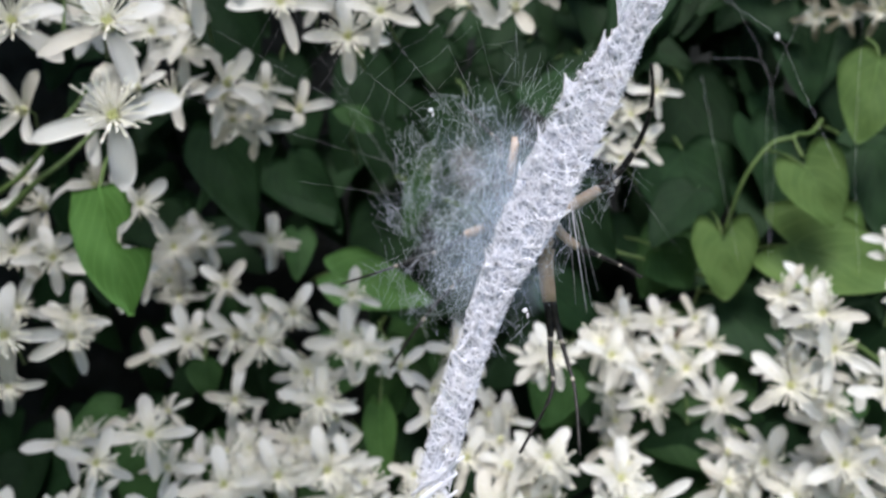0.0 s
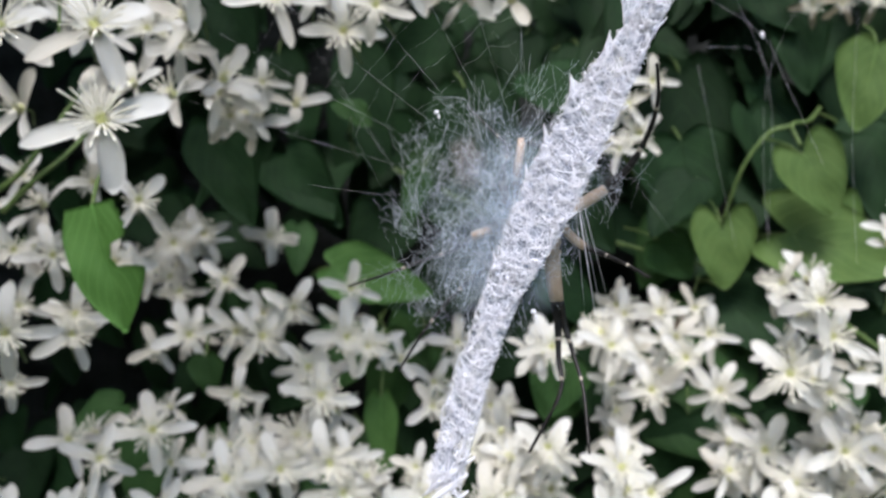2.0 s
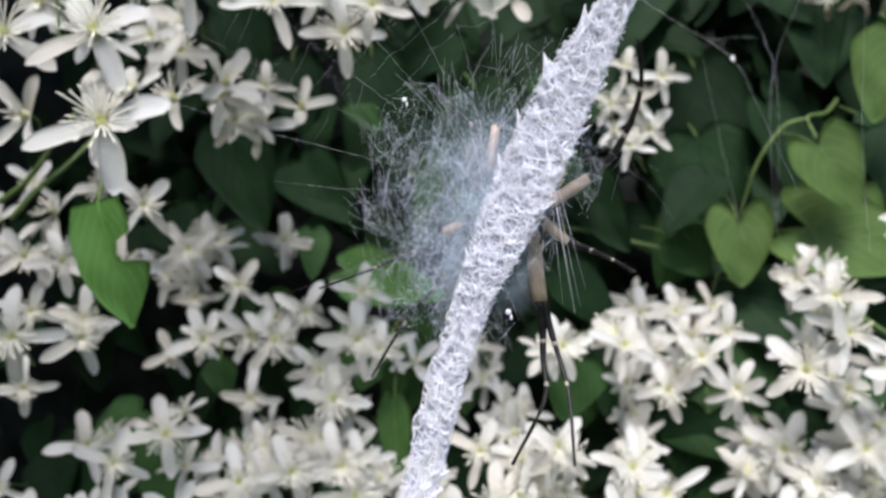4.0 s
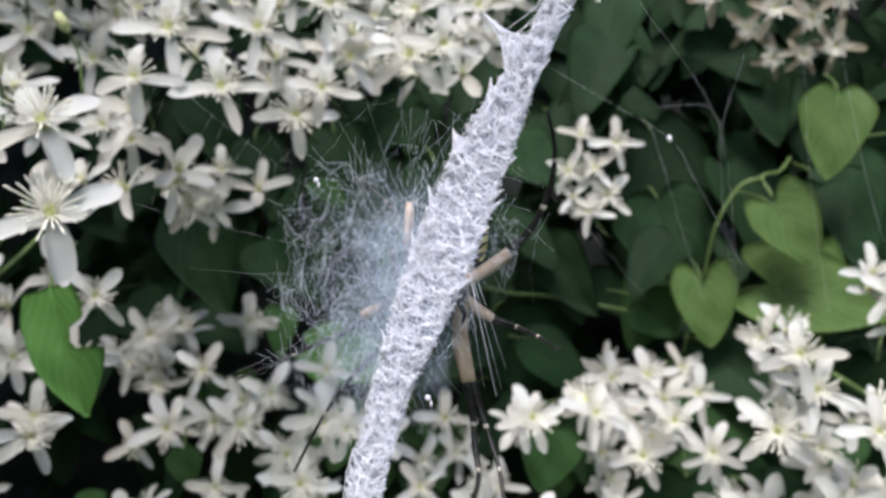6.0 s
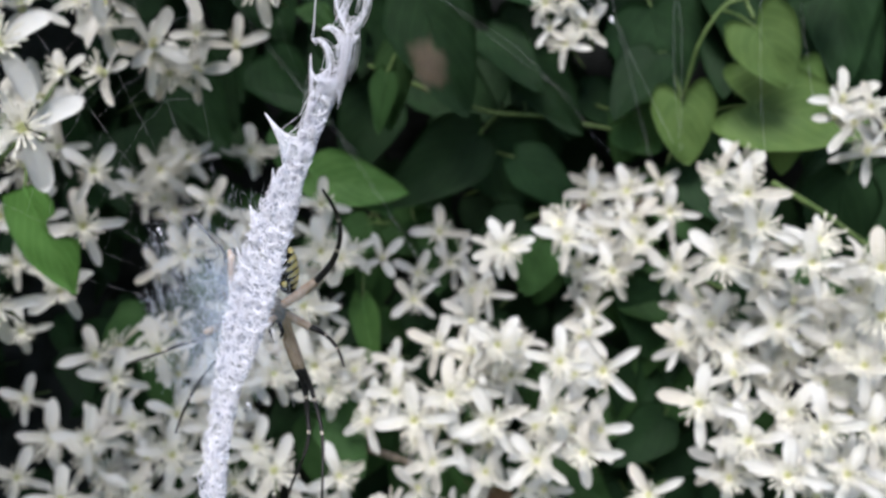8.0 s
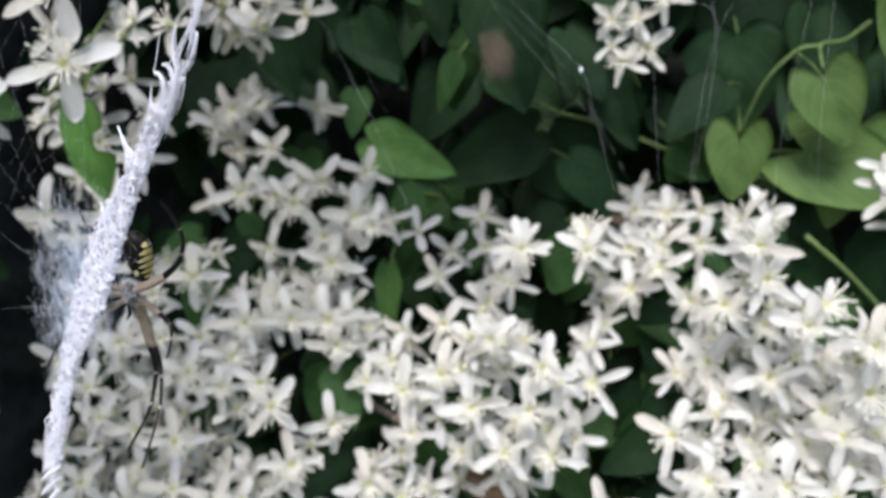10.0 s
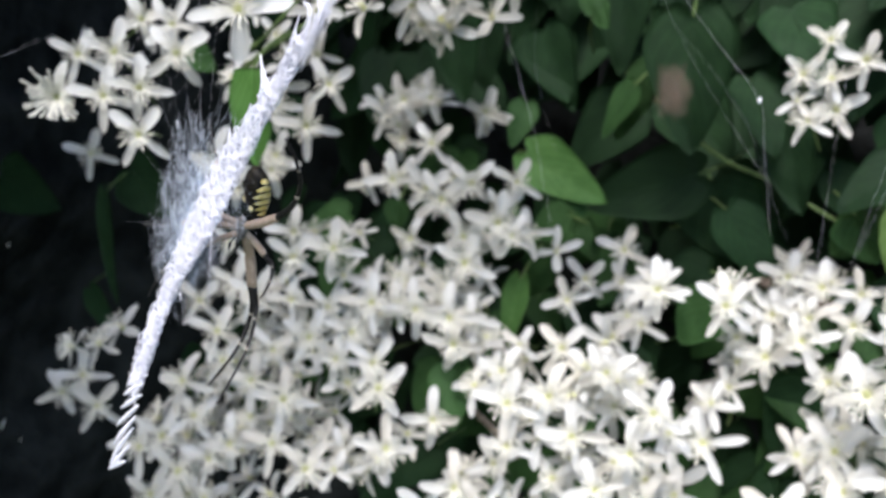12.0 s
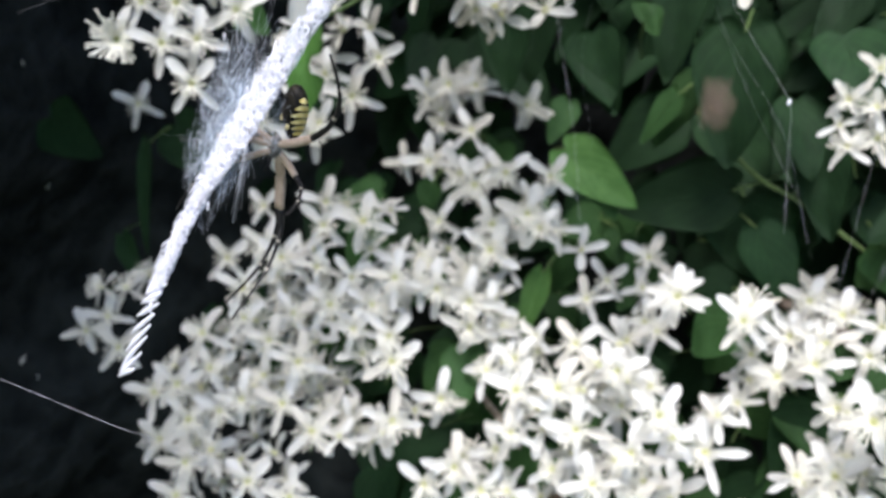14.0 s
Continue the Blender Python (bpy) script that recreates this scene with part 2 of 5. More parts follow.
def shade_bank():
    """The uneven bank of earth and litter round the back of the vine, coloured near-black for deep shade, with an added
    overhang that blocks light.
    """
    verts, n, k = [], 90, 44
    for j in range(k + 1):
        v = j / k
        # the overhang is added, out of view, to hold back skylight
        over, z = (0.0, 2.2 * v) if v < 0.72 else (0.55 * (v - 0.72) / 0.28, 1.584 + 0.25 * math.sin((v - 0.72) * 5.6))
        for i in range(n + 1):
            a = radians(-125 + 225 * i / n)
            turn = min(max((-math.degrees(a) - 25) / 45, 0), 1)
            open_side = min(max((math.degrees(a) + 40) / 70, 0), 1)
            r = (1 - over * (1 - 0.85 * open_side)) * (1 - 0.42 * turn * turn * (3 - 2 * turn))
            # an added, unseen ledge that keeps the sun off the lower left flowers
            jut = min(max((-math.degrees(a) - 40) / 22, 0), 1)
            shade_ledge = jut * math.exp(-(((z - 1.25) / 0.1) ** 2))
            r, h = r * (1 - 0.8 * shade_ledge), z
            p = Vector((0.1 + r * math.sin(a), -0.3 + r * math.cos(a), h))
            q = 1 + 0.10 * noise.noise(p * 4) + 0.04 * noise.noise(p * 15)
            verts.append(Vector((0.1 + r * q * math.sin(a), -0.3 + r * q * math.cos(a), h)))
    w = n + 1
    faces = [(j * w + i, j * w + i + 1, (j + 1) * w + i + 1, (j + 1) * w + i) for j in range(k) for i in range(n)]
    ob = new("backdrop", mesh_of("backdrop", verts, faces, [SHADE_SOIL]))
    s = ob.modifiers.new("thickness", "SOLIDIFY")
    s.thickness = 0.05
    tagged(ob, "near-black backdrop bank standing in for the deep shade behind the vine", "bank", kind="structure")


ground_sheet()
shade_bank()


# ---- clematis flowers ----
def petal_mesh(name, length, width, lift, curl, cup, seed, mat):
    """A blunt oblong petal along +y, a thin closed shell."""
    rng = random.Random(seed)
    rows, cols, thick = 10, 5, 0.00022
    ruffle = [rng.uniform(-1, 1) for _ in range(4)]
    verts, uvs = [], []
    for side in (1, -1):
        for i in range(rows):
            s = i / (rows - 1)
            w = width * 0.5 * (0.3 + 0.7 * math.sin(math.pi * (0.06 + 0.74 * s)) ** 0.9)
            if s > 0.76:
                w *= 0.07 + 0.93 * math.sqrt(max(0.0, 1 - ((s - 0.76) / 0.245) ** 2))
            for j in range(cols):
                u = 2 * j / (cols - 1) - 1
                z = length * (lift * s - curl * s * s) + cup * width * abs(u) ** 1.4 * math.sin(math.pi * s)
                z += 0.0003 * ruffle[0] * math.sin(7 * s + 2 * ruffle[1]) * u + 0.00025 * ruffle[2] * math.sin(9 * s + u)
                x = u * w + 0.0006 * ruffle[3] * s * s
                verts.append((x, 0.0009 + length * s * (1 - 0.12 * abs(curl)), z + side * thick * (0.5 if 0 < j < cols - 1 else 0.15)))
                uvs.append((u, s))
    n, faces = rows * cols, []
    for i in range(rows - 1):
        for j in range(cols - 1):
            a = i * cols + j
            faces.append((a, a + 1, a + cols + 1, a + cols))
            faces.append((n + a + cols, n + a + cols + 1, n + a + 1, n + a))
    rim = [i * cols for i in range(rows)] + [(rows - 1) * cols + j for j in range(1, cols)] + [i * cols + cols - 1 for i in range(rows - 2, -1, -1)] + list(range(cols - 2, 0, -1))
    for a, b in zip(rim, rim[1:] + rim[:1]):
        faces.append((b, a, n + a, n + b))
    return mesh_of(name, verts, faces, [mat], uvs=uvs)


def stamen_mesh(seed, count, length, spread, stout=1.0):
    rng, g = random.Random(seed), Mesh()
    for i in range(count):
        a = 2 * math.pi * (i + rng.uniform(-0.3, 0.3)) / count * 1.0
        out = spread * rng.uniform(0.55, 1.0)
        h = length * rng.uniform(0.75, 1.1)
        d = Vector((math.cos(a), math.sin(a), 0))
        pts = [d * 0.0006 + Vector((0, 0, 0.0004)), d * out * h * 0.4 + Vector((0, 0, h * 0.5)), d * out * h + Vector((0, 0, h * 0.82))]
        pts = smooth_line(pts, 3)
        g.tube(pts, [r * stout for r in (0.00017, 0.00017, 0.00018, 0.00019, 0.0002, 0.0002, 0.0002)], 4, 0)
        tip, way = pts[-1], (pts[-1] - pts[-2]).normalized()
        side = way.orthogonal().normalized()
        g.ball(tip + way * 0.0005, (side * 0.00028 * stout, way.cross(side) * 0.00028 * stout, way * 0.0011), 0, 4, 5)
    return g.done("stamen_tuft", FILAMENT)


def pistil_mesh(seed):
    rng, g = random.Random(seed), Mesh()
    for i in range(7):
        a = 2 * math.pi * i / 7
        d = Vector((math.cos(a), math.sin(a), 0)) * 0.0006 * (i > 0)
        g.tube([d, d * 1.5 + Vector((0, 0, 0.0014)), d * 1.2 + Vector((0, 0, rng.uniform(0.0026, 0.0036)))], [0.00055, 0.0005, 0.00012], 5)
    g.ball((0, 0, 0.0004), ((0.0014, 0, 0), (0, 0.0014, 0), (0, 0, 0.0009)), 0, 5, 8)
    return g.done("pistil", PISTIL)


def pedicel_mesh(seed):
    rng, g = random.Random(seed), Mesh()
    a = rng.uniform(0, 6.28)
    bend = Vector((math.cos(a), math.sin(a), 0)) * 0.004
    pts = smooth_line([(0, 0, 0), bend * 0.4 + Vector((0, 0, -0.006)), bend * 1.6 + Vector((0, -0.003, -0.015))], 4)
    g.tube(pts, 0.00042, 5)
    return g.done("pedicel", STEM)


def flower_kind(seed, lift, curl, cup, stamens, spread, petals=4, reach=0.0068, stout=1.0, mat=PETAL):
    """A flower of 13 mm radius that faces +z."""
    rng = random.Random(seed)
    fl = thing("clematis_flower", pose(0, 0, -5), "white four-petalled clematis flower with cream stamens", "flower", "clematis flowers")
    for k in range(petals):
        me = petal_mesh("petal", 0.0128 * rng.uniform(0.92, 1.05), 0.0042 * rng.uniform(0.78, 1.2), lift + rng.uniform(-0.12, 0.12), curl + rng.uniform(-0.08, 0.1), cup, seed * 10 + k, mat)
        part("petal", me, fl, m=pose(0, 0, 0, 0, rng.uniform(-14, 14), 360 / petals * k + rng.uniform(-9, 9)))
    part("stamen_tuft", stamen_mesh(seed, stamens, reach, spread, stout), fl, "cream stamens with slim anthers")
    part("pistil", pistil_mesh(seed), fl, "yellow-green pistil")
    part("pedicel", pedicel_mesh(seed), fl, "thin green flower stalk")
    return fl


KINDS = [
    flower_kind(1, 0.25, 0.22, 0.16, 24, 0.9),
    flower_kind(2, 0.10, 0.25, 0.12, 28, 1.1),
    flower_kind(3, 0.42, 0.30, 0.18, 12, 0.6),
    flower_kind(4, 0.02, 0.18, -0.06, 26, 1.3, 4, 0.0072, 1.4),
    flower_kind(5, 0.55, 0.20, 0.2, 10, 0.5),
    flower_kind(6, 0.15, 0.42, 0.08, 26, 1.0),
    flower_kind(7, 0.22, 0.28, 0.12, 14, 0.8, 5),
]
STARRY = flower_kind(8, 0.16, 0.28, 0.12, 26, 1.0, 4, 0.0068, 0.85)
FADED_SHADED = flower_kind(10, 0.3, 0.35, 0.1, 26, 1.0, 4, 0.0072, 1.2, PETAL_FADED_SHADED)
PUFF = flower_kind(9, 0.3, 0.3, 0.1, 40, 1.0, 1, 0.0105, 1.5)


def spray(rows, seed, way=(-0.1, -0.9, 0.35), wild=0.35, label="", only=None):
    """The flowers of one spray: place, radius in mm, and the turn of one petal from upright."""
    rng, made = random.Random(seed), []
    for x, y, z, r, spin in rows:
        w = Vector(way).normalized() + wild * Vector((rng.uniform(-1, 1), rng.uniform(-0.3, 0.3), rng.uniform(-0.8, 1)))
        kind = KINDS[rng.choice((0, 0, 0, 1, 1, 2, 3, 4, 5, 5, 6))] if spin is None else KINDS[rng.choice((0, 0, 1, 5))]
        kind = only or kind
        turn = rng.uniform(0, 90) if spin is None else spin
        ob = copy_thing(kind, facing((x, y, z), w, turn, r * 0.001 / 0.0134))
        made.append(tagged(ob, label))
    return made


SPRAY_GROUP_RIGHT = [(0.001, 0.361, 0.994, 16.2, 4), (0.0062, 0.359, 0.9781, 12.6, -41), (0.0509, 0.266, 1.0015, 13.6, -17), (0.073, 0.29, 1.0002, 14.8, 23), (-0.0013, 0.31, 0.9703, 13.4, -36), (0.028, 0.343, 0.9647, 14.3, 3), (0.0509, 0.237, 0.9705, 13.0, 43), (0.0746, 0.228, 0.967, 13.2, 13), (0.0718, 0.228, 0.949, 13.4, -13), (0.065, 0.226, 0.9301, 13.6, -42), (0.0208, 0.265, 0.9618, 14.1, 24), (0.0311, 0.24, 0.9491, 16.5, -1), (0.0105, 0.235, 0.9518, 13.1, 10), (0.0184, 0.232, 0.9417, 16.0, -6), (0.0476, 0.234, 0.9416, 14.9, -22), (0.0245, 0.23, 0.9256, 12.1, -5), (0.042, 0.245, 0.9157, 12.5, 34), (0.0518, 0.26, 0.9504, 12.5, 23), (0.0229, 0.32, 0.9591, 15.0, 29)]
SPRAY_GROUP_HEADS = [(0.0818, 0.361, 1.0107, 14.8, 2), (0.0985, 0.355, 1.0121, 15.2, -13), (0.1175, 0.335, 1.0044, 14.4, 7), (0.1043, 0.304, 0.9956, 15.1, -43), (0.0917, 0.316, 0.9808, 14.8, -19), (0.1184, 0.31, 0.9828, 13.6, 25), (0.0849, 0.34, 0.9953, 14.1, 32), (0.0756, 0.33, 0.981, 12.1, 12)]
SPRAY_GROUP_FRONT = [(0.1415, 0.254, 1.0206, 14.5, -5), (0.1458, 0.258, 1.0087, 14.7, 24), (0.1335, 0.262, 0.9957, 15.8, -43), (0.1617, 0.252, 0.996, 13.1, -1), (0.1485, 0.27, 0.9883, 12.4, 28), (0.1835, 0.25, 0.9939, 15.1, -1), (0.0819, 0.32, 0.9601, 11.6, -44), (0.0884, 0.27, 0.9497, 16.5, -39), (0.0817, 0.235, 0.9299, 14.2, -2), (0.1046, 0.24, 0.9117, 13.5, -35), (0.1314, 0.287, 0.9637, 16.5, 24), (0.1239, 0.25, 0.9437, 16.4, 6), (0.1396, 0.242, 0.9332, 14.2, -15), (0.1561, 0.255, 0.9391, 14.6, 36), (0.1658, 0.246, 0.9376, 14.9, -8), (0.1509, 0.23, 0.9264, 14.4, 4), (0.1824, 0.25, 0.9353, 14.1, 12), (0.187, 0.26, 0.9742, 15.8, 16)]
SPRAY_GROUP_CORNER = [(0.1745, 0.27, 0.9606, 14.9, 35), (0.1388, 0.275, 0.9543, 14.7, 19), (0.1536, 0.27, 0.9684, 15.1, -29), (0.1818, 0.26, 0.9551, 14.4, -1), (0.1719, 0.275, 0.9431, 12.3, 26), (0.1732, 0.245, 0.9201, 13.3, 25), (0.1336, 0.25, 0.9149, 12.7, 10), (0.1529, 0.285, 0.944, 12.8, 0), (0.077, 0.31, 0.9508, 11.9, -29)]
SPRAY_GROUP_UPPER = [(-0.0355, 0.165, 1.1167, 15.9, 1), (-0.0365, 0.15, 1.0981, 12.0, -3), (-0.0228, 0.17, 1.1008, 14.3, -10), (0.0052, 0.18, 1.1261, 14.4, 15), (0.0031, 0.18, 1.1016, 11.4, 11), (0.0344, 0.2, 1.1187, 13.2, 5), (-0.0547, 0.178, 1.0907, 10.7, -3), (-0.0504, 0.195, 1.0813, 13.2, 17), (-0.0446, 0.215, 1.0893, 9.6, -2), (-0.0508, 0.205, 1.076, 10.7, 37), (-0.0184, 0.185, 1.1231, 14.7, 18), (-0.0124, 0.2, 1.1008, 13.9, -6), (0.0219, 0.21, 1.1197, 16.0, -44), (0.0437, 0.22, 1.1383, 11.6, -8), (0.0058, 0.2, 1.1171, 14.2, -21), (0.0426, 0.26, 1.1432, 9.9, 11)]
SPRAY_GROUP_BACK = [(-0.1026, 0.23, 1.1391, 15.0, 16), (-0.1225, 0.22, 1.1478, 15.2, -40), (-0.151, 0.23, 1.1625, 15.7, 5), (-0.094, 0.2, 1.0539, 10.7, -3), (-0.1004, 0.24, 1.1614, 14.7, 34), (-0.0271, 0.215, 1.118, 10.8, 28), (0.0068, 0.225, 1.1405, 12.9, 15)]
SPRAY_GROUP_EDGE = [(-0.1012, 0.19, 1.0296, 11.7, -12), (-0.0856, 0.18, 1.0125, 10.3, 7), (-0.0845, 0.15, 1.009, 13.4, -3), (-0.1135, 0.19, 0.9899, 10.2, -2), (-0.1146, 0.19, 1.0317, 11.1, -35), (-0.1156, 0.195, 1.0138, 10.5, 15), (-0.1206, 0.2, 1.0563, 9.5, 33)]
SPRAY_GROUP_MIDDLE = [(-0.1193, 0.299, 1.0387, 15.8, -39), (-0.0913, 0.294, 1.0225, 14.3, 33), (-0.0851, 0.33, 1.0437, 13.6, -5), (-0.1182, 0.285, 0.9926, 12.6, -26), (-0.0822, 0.285, 1.0016, 15.7, 37), (-0.0574, 0.285, 1.0124, 14.5, 31), (-0.0448, 0.27, 0.9893, 14.6, 40), (-0.1216, 0.31, 1.017, 13.1, -2), (-0.1096, 0.3, 0.9988, 13.1, 18), (-0.0764, 0.3, 1.0091, 12.4, -30), (-0.0335, 0.28, 1.0062, 12.7, 30), (-0.0764, 0.275, 0.9768, 13.2, 8), (-0.0208, 0.27, 0.9984, 12.2, 14), (-0.1262, 0.31, 1.0234, 11.5, -21)]
SPRAY_GROUP_SIDE = [(-0.1032, 0.285, 0.9991, 16.5, -21), (-0.0687, 0.28, 1.0003, 16.5, 38), (-0.0295, 0.27, 1.0019, 16.5, -3), (-0.0312, 0.28, 1.0205, 13.3, 12), (-0.0229, 0.29, 0.9983, 13.6, -23), (-0.0477, 0.25, 0.9536, 15.4, -17), (-0.0286, 0.25, 0.9577, 16.5, -17), (-0.0374, 0.265, 0.9792, 16.5, 8), (-0.1332, 0.305, 1.028, 15.8, 20), (-0.1107, 0.31, 1.0432, 14.2, -31), (-0.0850, 0.325, 1.0440, 14.5, 8), (-0.0235, 0.25, 0.9472, 15.5, -2)]
SPRAY_GROUP_SLOPE = [(-0.1468, 0.2682, 0.9547, 16.5, -4), (-0.09, 0.2346, 0.9681, 16.0, -10), (-0.0615, 0.235, 0.9526, 15.7, -11), (-0.0225, 0.2494, 0.9092, 15.0, -8), (-0.0376, 0.222, 0.9234, 15.6, 39), (-0.0258, 0.222, 0.9006, 14.7, -7), (-0.0818, 0.215, 0.8977, 15.8, -5), (-0.0561, 0.21, 0.8769, 15.4, 28), (-0.0985, 0.205, 0.8689, 14.9, -13), (-0.0776, 0.21, 0.8782, 15.7, 3), (-0.0988, 0.21, 0.9007, 14.8, -4), (-0.0798, 0.22, 0.9296, 14.6, 15), (-0.0857, 0.235, 0.9404, 13.1, 34), (-0.0659, 0.225, 0.9242, 13.1, -6), (-0.0459, 0.225, 0.9317, 13.8, 24)]
SPRAY_GROUP_LOW = [(-0.1052, 0.225, 0.9592, 14.4, 24), (-0.1137, 0.215, 0.9374, 14.4, 15), (-0.0999, 0.225, 0.9389, 13.5, -4), (-0.1221, 0.205, 0.9157, 15.3, 11), (-0.132, 0.2, 0.8862, 15.6, -3), (-0.1205, 0.2, 0.8731, 14.5, 43), (-0.1335, 0.195, 0.8575, 15.7, 17), (-0.0628, 0.235, 0.9109, 13.0, -35), (-0.0996, 0.22, 0.9139, 13.5, 41), (-0.1144, 0.205, 0.9043, 13.3, 26), (-0.0651, 0.23, 0.9366, 13.7, 14), (0.0045, 0.235, 0.8939, 15.2, -9), (-0.006, 0.235, 0.8773, 15.1, 23), (0.02, 0.235, 0.8929, 14.5, 37), (-0.1055, 0.2, 0.8585, 14.4, 16), (-0.0985, 0.215, 0.8805, 13.1, -21)]
SPRAY_GROUP_FOOT = [(-0.1107, 0.195, 0.826, 15.1, -18), (-0.121, 0.198, 0.8435, 16.5, 28), (-0.0773, 0.205, 0.8349, 15.8, 27), (-0.1468, 0.195, 0.843, 16.5, -12), (-0.1382, 0.2, 0.8199, 15.3, 13), (-0.1064, 0.205, 0.8331, 14.1, 44), (-0.104, 0.19, 0.812, 15.5, 2), (-0.0544, 0.21, 0.8417, 14.8, -11)]
SPRAY_GROUP_SHADE = [(-0.181, 0.18, 0.8702, 13.9, -6), (-0.1683, 0.182, 0.8596, 15.0, 29), (-0.1917, 0.178, 0.8561, 13.0, -34)]
SPRAY_GROUP_LEAFSIDE = [(-0.066, 0.178, 1.0459, 11.4, 43), (-0.076, 0.182, 1.0276, 13.9, -4), (-0.087, 0.18, 1.0065, 12.1, -26)]
SPRAY_GROUP_LONE = [(-0.2929, 0.24, 0.954, 16.5, 4)]
SPRAY_NEAR = [(-0.0381, 0.117, 1.0763, 14.6, -32), (-0.0369, 0.119, 1.0572, 16.0, -20), (-0.067, 0.125, 1.0802, 13.2, 42)]
SPRAY_FADED = [(0.1431, 0.36, 1.1944, 15.9, 13), (0.1707, 0.36, 1.1836, 15.1, 33), (0.1699, 0.37, 1.1633, 12.1, 3), (0.1866, 0.36, 1.1781, 14.4, -24), (0.1971, 0.365, 1.1639, 13.4, 22), (0.1586, 0.37, 1.18, 12.8, -41), (0.2019, 0.36, 1.1866, 14.9, 18), (0.1849, 0.38, 1.1659, 11.2, -36)]
SPRAY_CORNER = [(-0.1519, 0.24, 0.9261, 16.5, 5), (-0.1717, 0.25, 0.9404, 13.0, 20), (-0.1652, 0.23, 0.9115, 14.9, 30), (-0.1223, 0.225, 0.9234, 13.7, 45)]
SPRAY_HANG = [(0.0739, 0.2956, 1.1121, 10.3, 19), (0.0883, 0.2969, 1.1082, 11.8, 0), (0.0682, 0.2982, 1.0979, 10.4, 29), (0.0841, 0.3033, 1.0878, 12.1, 44), (0.0761, 0.3007, 1.0806, 11.1, 9), (0.0795, 0.2983, 1.0986, 10.3, None), (0.0693, 0.2997, 1.0876, 9.3, None)]
SPRAY_PUFF = [(-0.1043, 0.098, 1.0224, 12.5, -4)]
SPRAY_SIDE = [(-0.0838, 0.1, 1.028, 11.1, -1), (-0.0732, 0.104, 1.034, 10.3, -6), (-0.0638, 0.1, 1.022, 10.7, 24), (-0.094, 0.108, 1.0408, 11.1, 4), (-0.0696, 0.112, 1.0465, 11.8, 41), (-0.1237, 0.115, 1.034, 10.5, 14), (-0.0818, 0.118, 1.0539, 10.8, None), (-0.1, 0.12, 1.052, 10.8, None)]
SPRAY_CROWN_A = [(-0.0908, 0.16, 1.0693, 12.3, None), (-0.0573, 0.16, 1.0753, 9.0, None), (-0.0868, 0.16, 1.1011, 11.0, None), (-0.0948, 0.16, 1.11, 11.1, None), (-0.0104, 0.2088, 1.1577, 15.1, 1), (0.0562, 0.253, 1.1702, 15.3, 11), (-0.0956, 0.2114, 1.1644, 16.1, None), (-0.1219, 0.2132, 1.166, 16.5, None), (-0.0652, 0.2046, 1.1577, 14.4, None), (-0.0406, 0.2009, 1.1492, 13.9, None), (-0.0238, 0.2029, 1.1503, 13.9, None), (-0.1337, 0.2198, 1.1347, 14.6, None), (0.0021, 0.2127, 1.1562, 14.2, None), (0.0238, 0.2185, 1.1385, 14.1, None), (0.1074, 0.2727, 1.1743, 15.4, 21), (-0.0728, 0.1921, 1.1009, 10.6, None), (-0.1107, 0.2115, 1.186, 16.5, None), (-0.0687, 0.2125, 1.1836, 16.1, None)]
SPRAY_CROWN_B = [(-0.0267, 0.2138, 1.1812, 15.7, None), (0.0109, 0.2253, 1.1809, 16.0, None), (0.045, 0.2443, 1.1852, 15.7, None), (0.0202, 0.2387, 1.1672, 15.5, None), (0.0468, 0.2593, 1.1605, 13.0, None), (0.0333, 0.2453, 1.149, 12.4, None), (-0.1184, 0.2282, 1.1612, 15.1, None), (-0.1505, 0.236, 1.18, 15.9, None), (-0.0606, 0.2157, 1.1562, 13.9, None), (-0.0183, 0.2145, 1.1471, 13.4, None), (-0.0033, 0.2054, 1.124, 11.7, None), (-0.1425, 0.2346, 1.1292, 13.1, None), (0.0711, 0.2701, 1.1843, 13.4, None), (0.0886, 0.2777, 1.1814, 12.4, None)]
SPRAY_BEHIND_A = [(-0.0244, 0.262, 0.9558, 13.9, -15), (-0.0978, 0.262, 0.972, 10.2, None), (-0.0636, 0.262, 0.9603, 11.0, None), (-0.1247, 0.19, 1.0433, 9.1, None), (-0.1286, 0.19, 1.0341, 11.0, None), (0.0007, 0.2675, 0.9539, 10.7, None), (0.1182, 0.2921, 0.9537, 13.1, None), (0.1626, 0.2922, 0.9514, 13.9, None), (0.1898, 0.2868, 0.8958, 13.8, None), (0.1707, 0.2865, 0.89, 14.0, None), (0.1974, 0.2922, 0.9468, 13.6, None), (0.2042, 0.2894, 0.929, 13.5, None), (0.2065, 0.2942, 0.9694, 13.4, None), (0.1849, 0.2977, 0.964, 12.9, None), (0.1723, 0.2985, 0.9639, 12.8, None), (0.192, 0.2901, 0.9332, 12.7, None), (0.2042, 0.2872, 0.9035, 13.6, None)]
SPRAY_BEHIND_B = [(0.1887, 0.2866, 1.0478, 10.2, None), (0.1936, 0.2863, 1.0402, 9.5, None), (0.0375, 0.2617, 0.9463, 13.9, 3), (0.0517, 0.2749, 0.8937, 12.7, None), (-0.0457, 0.2179, 0.879, 11.5, None), (0.1233, 0.3175, 0.9603, 14.6, None), (0.1214, 0.3119, 0.9461, 14.6, -21), (-0.1878, 0.177, 0.8832, 11.3, None), (-0.043, 0.2745, 0.9614, 13.6, -19), (-0.0873, 0.2441, 0.9543, 12.5, None), (0.0782, 0.3071, 0.9125, 17.1, None), (-0.0092, 0.2564, 0.9305, 13.7, None)]

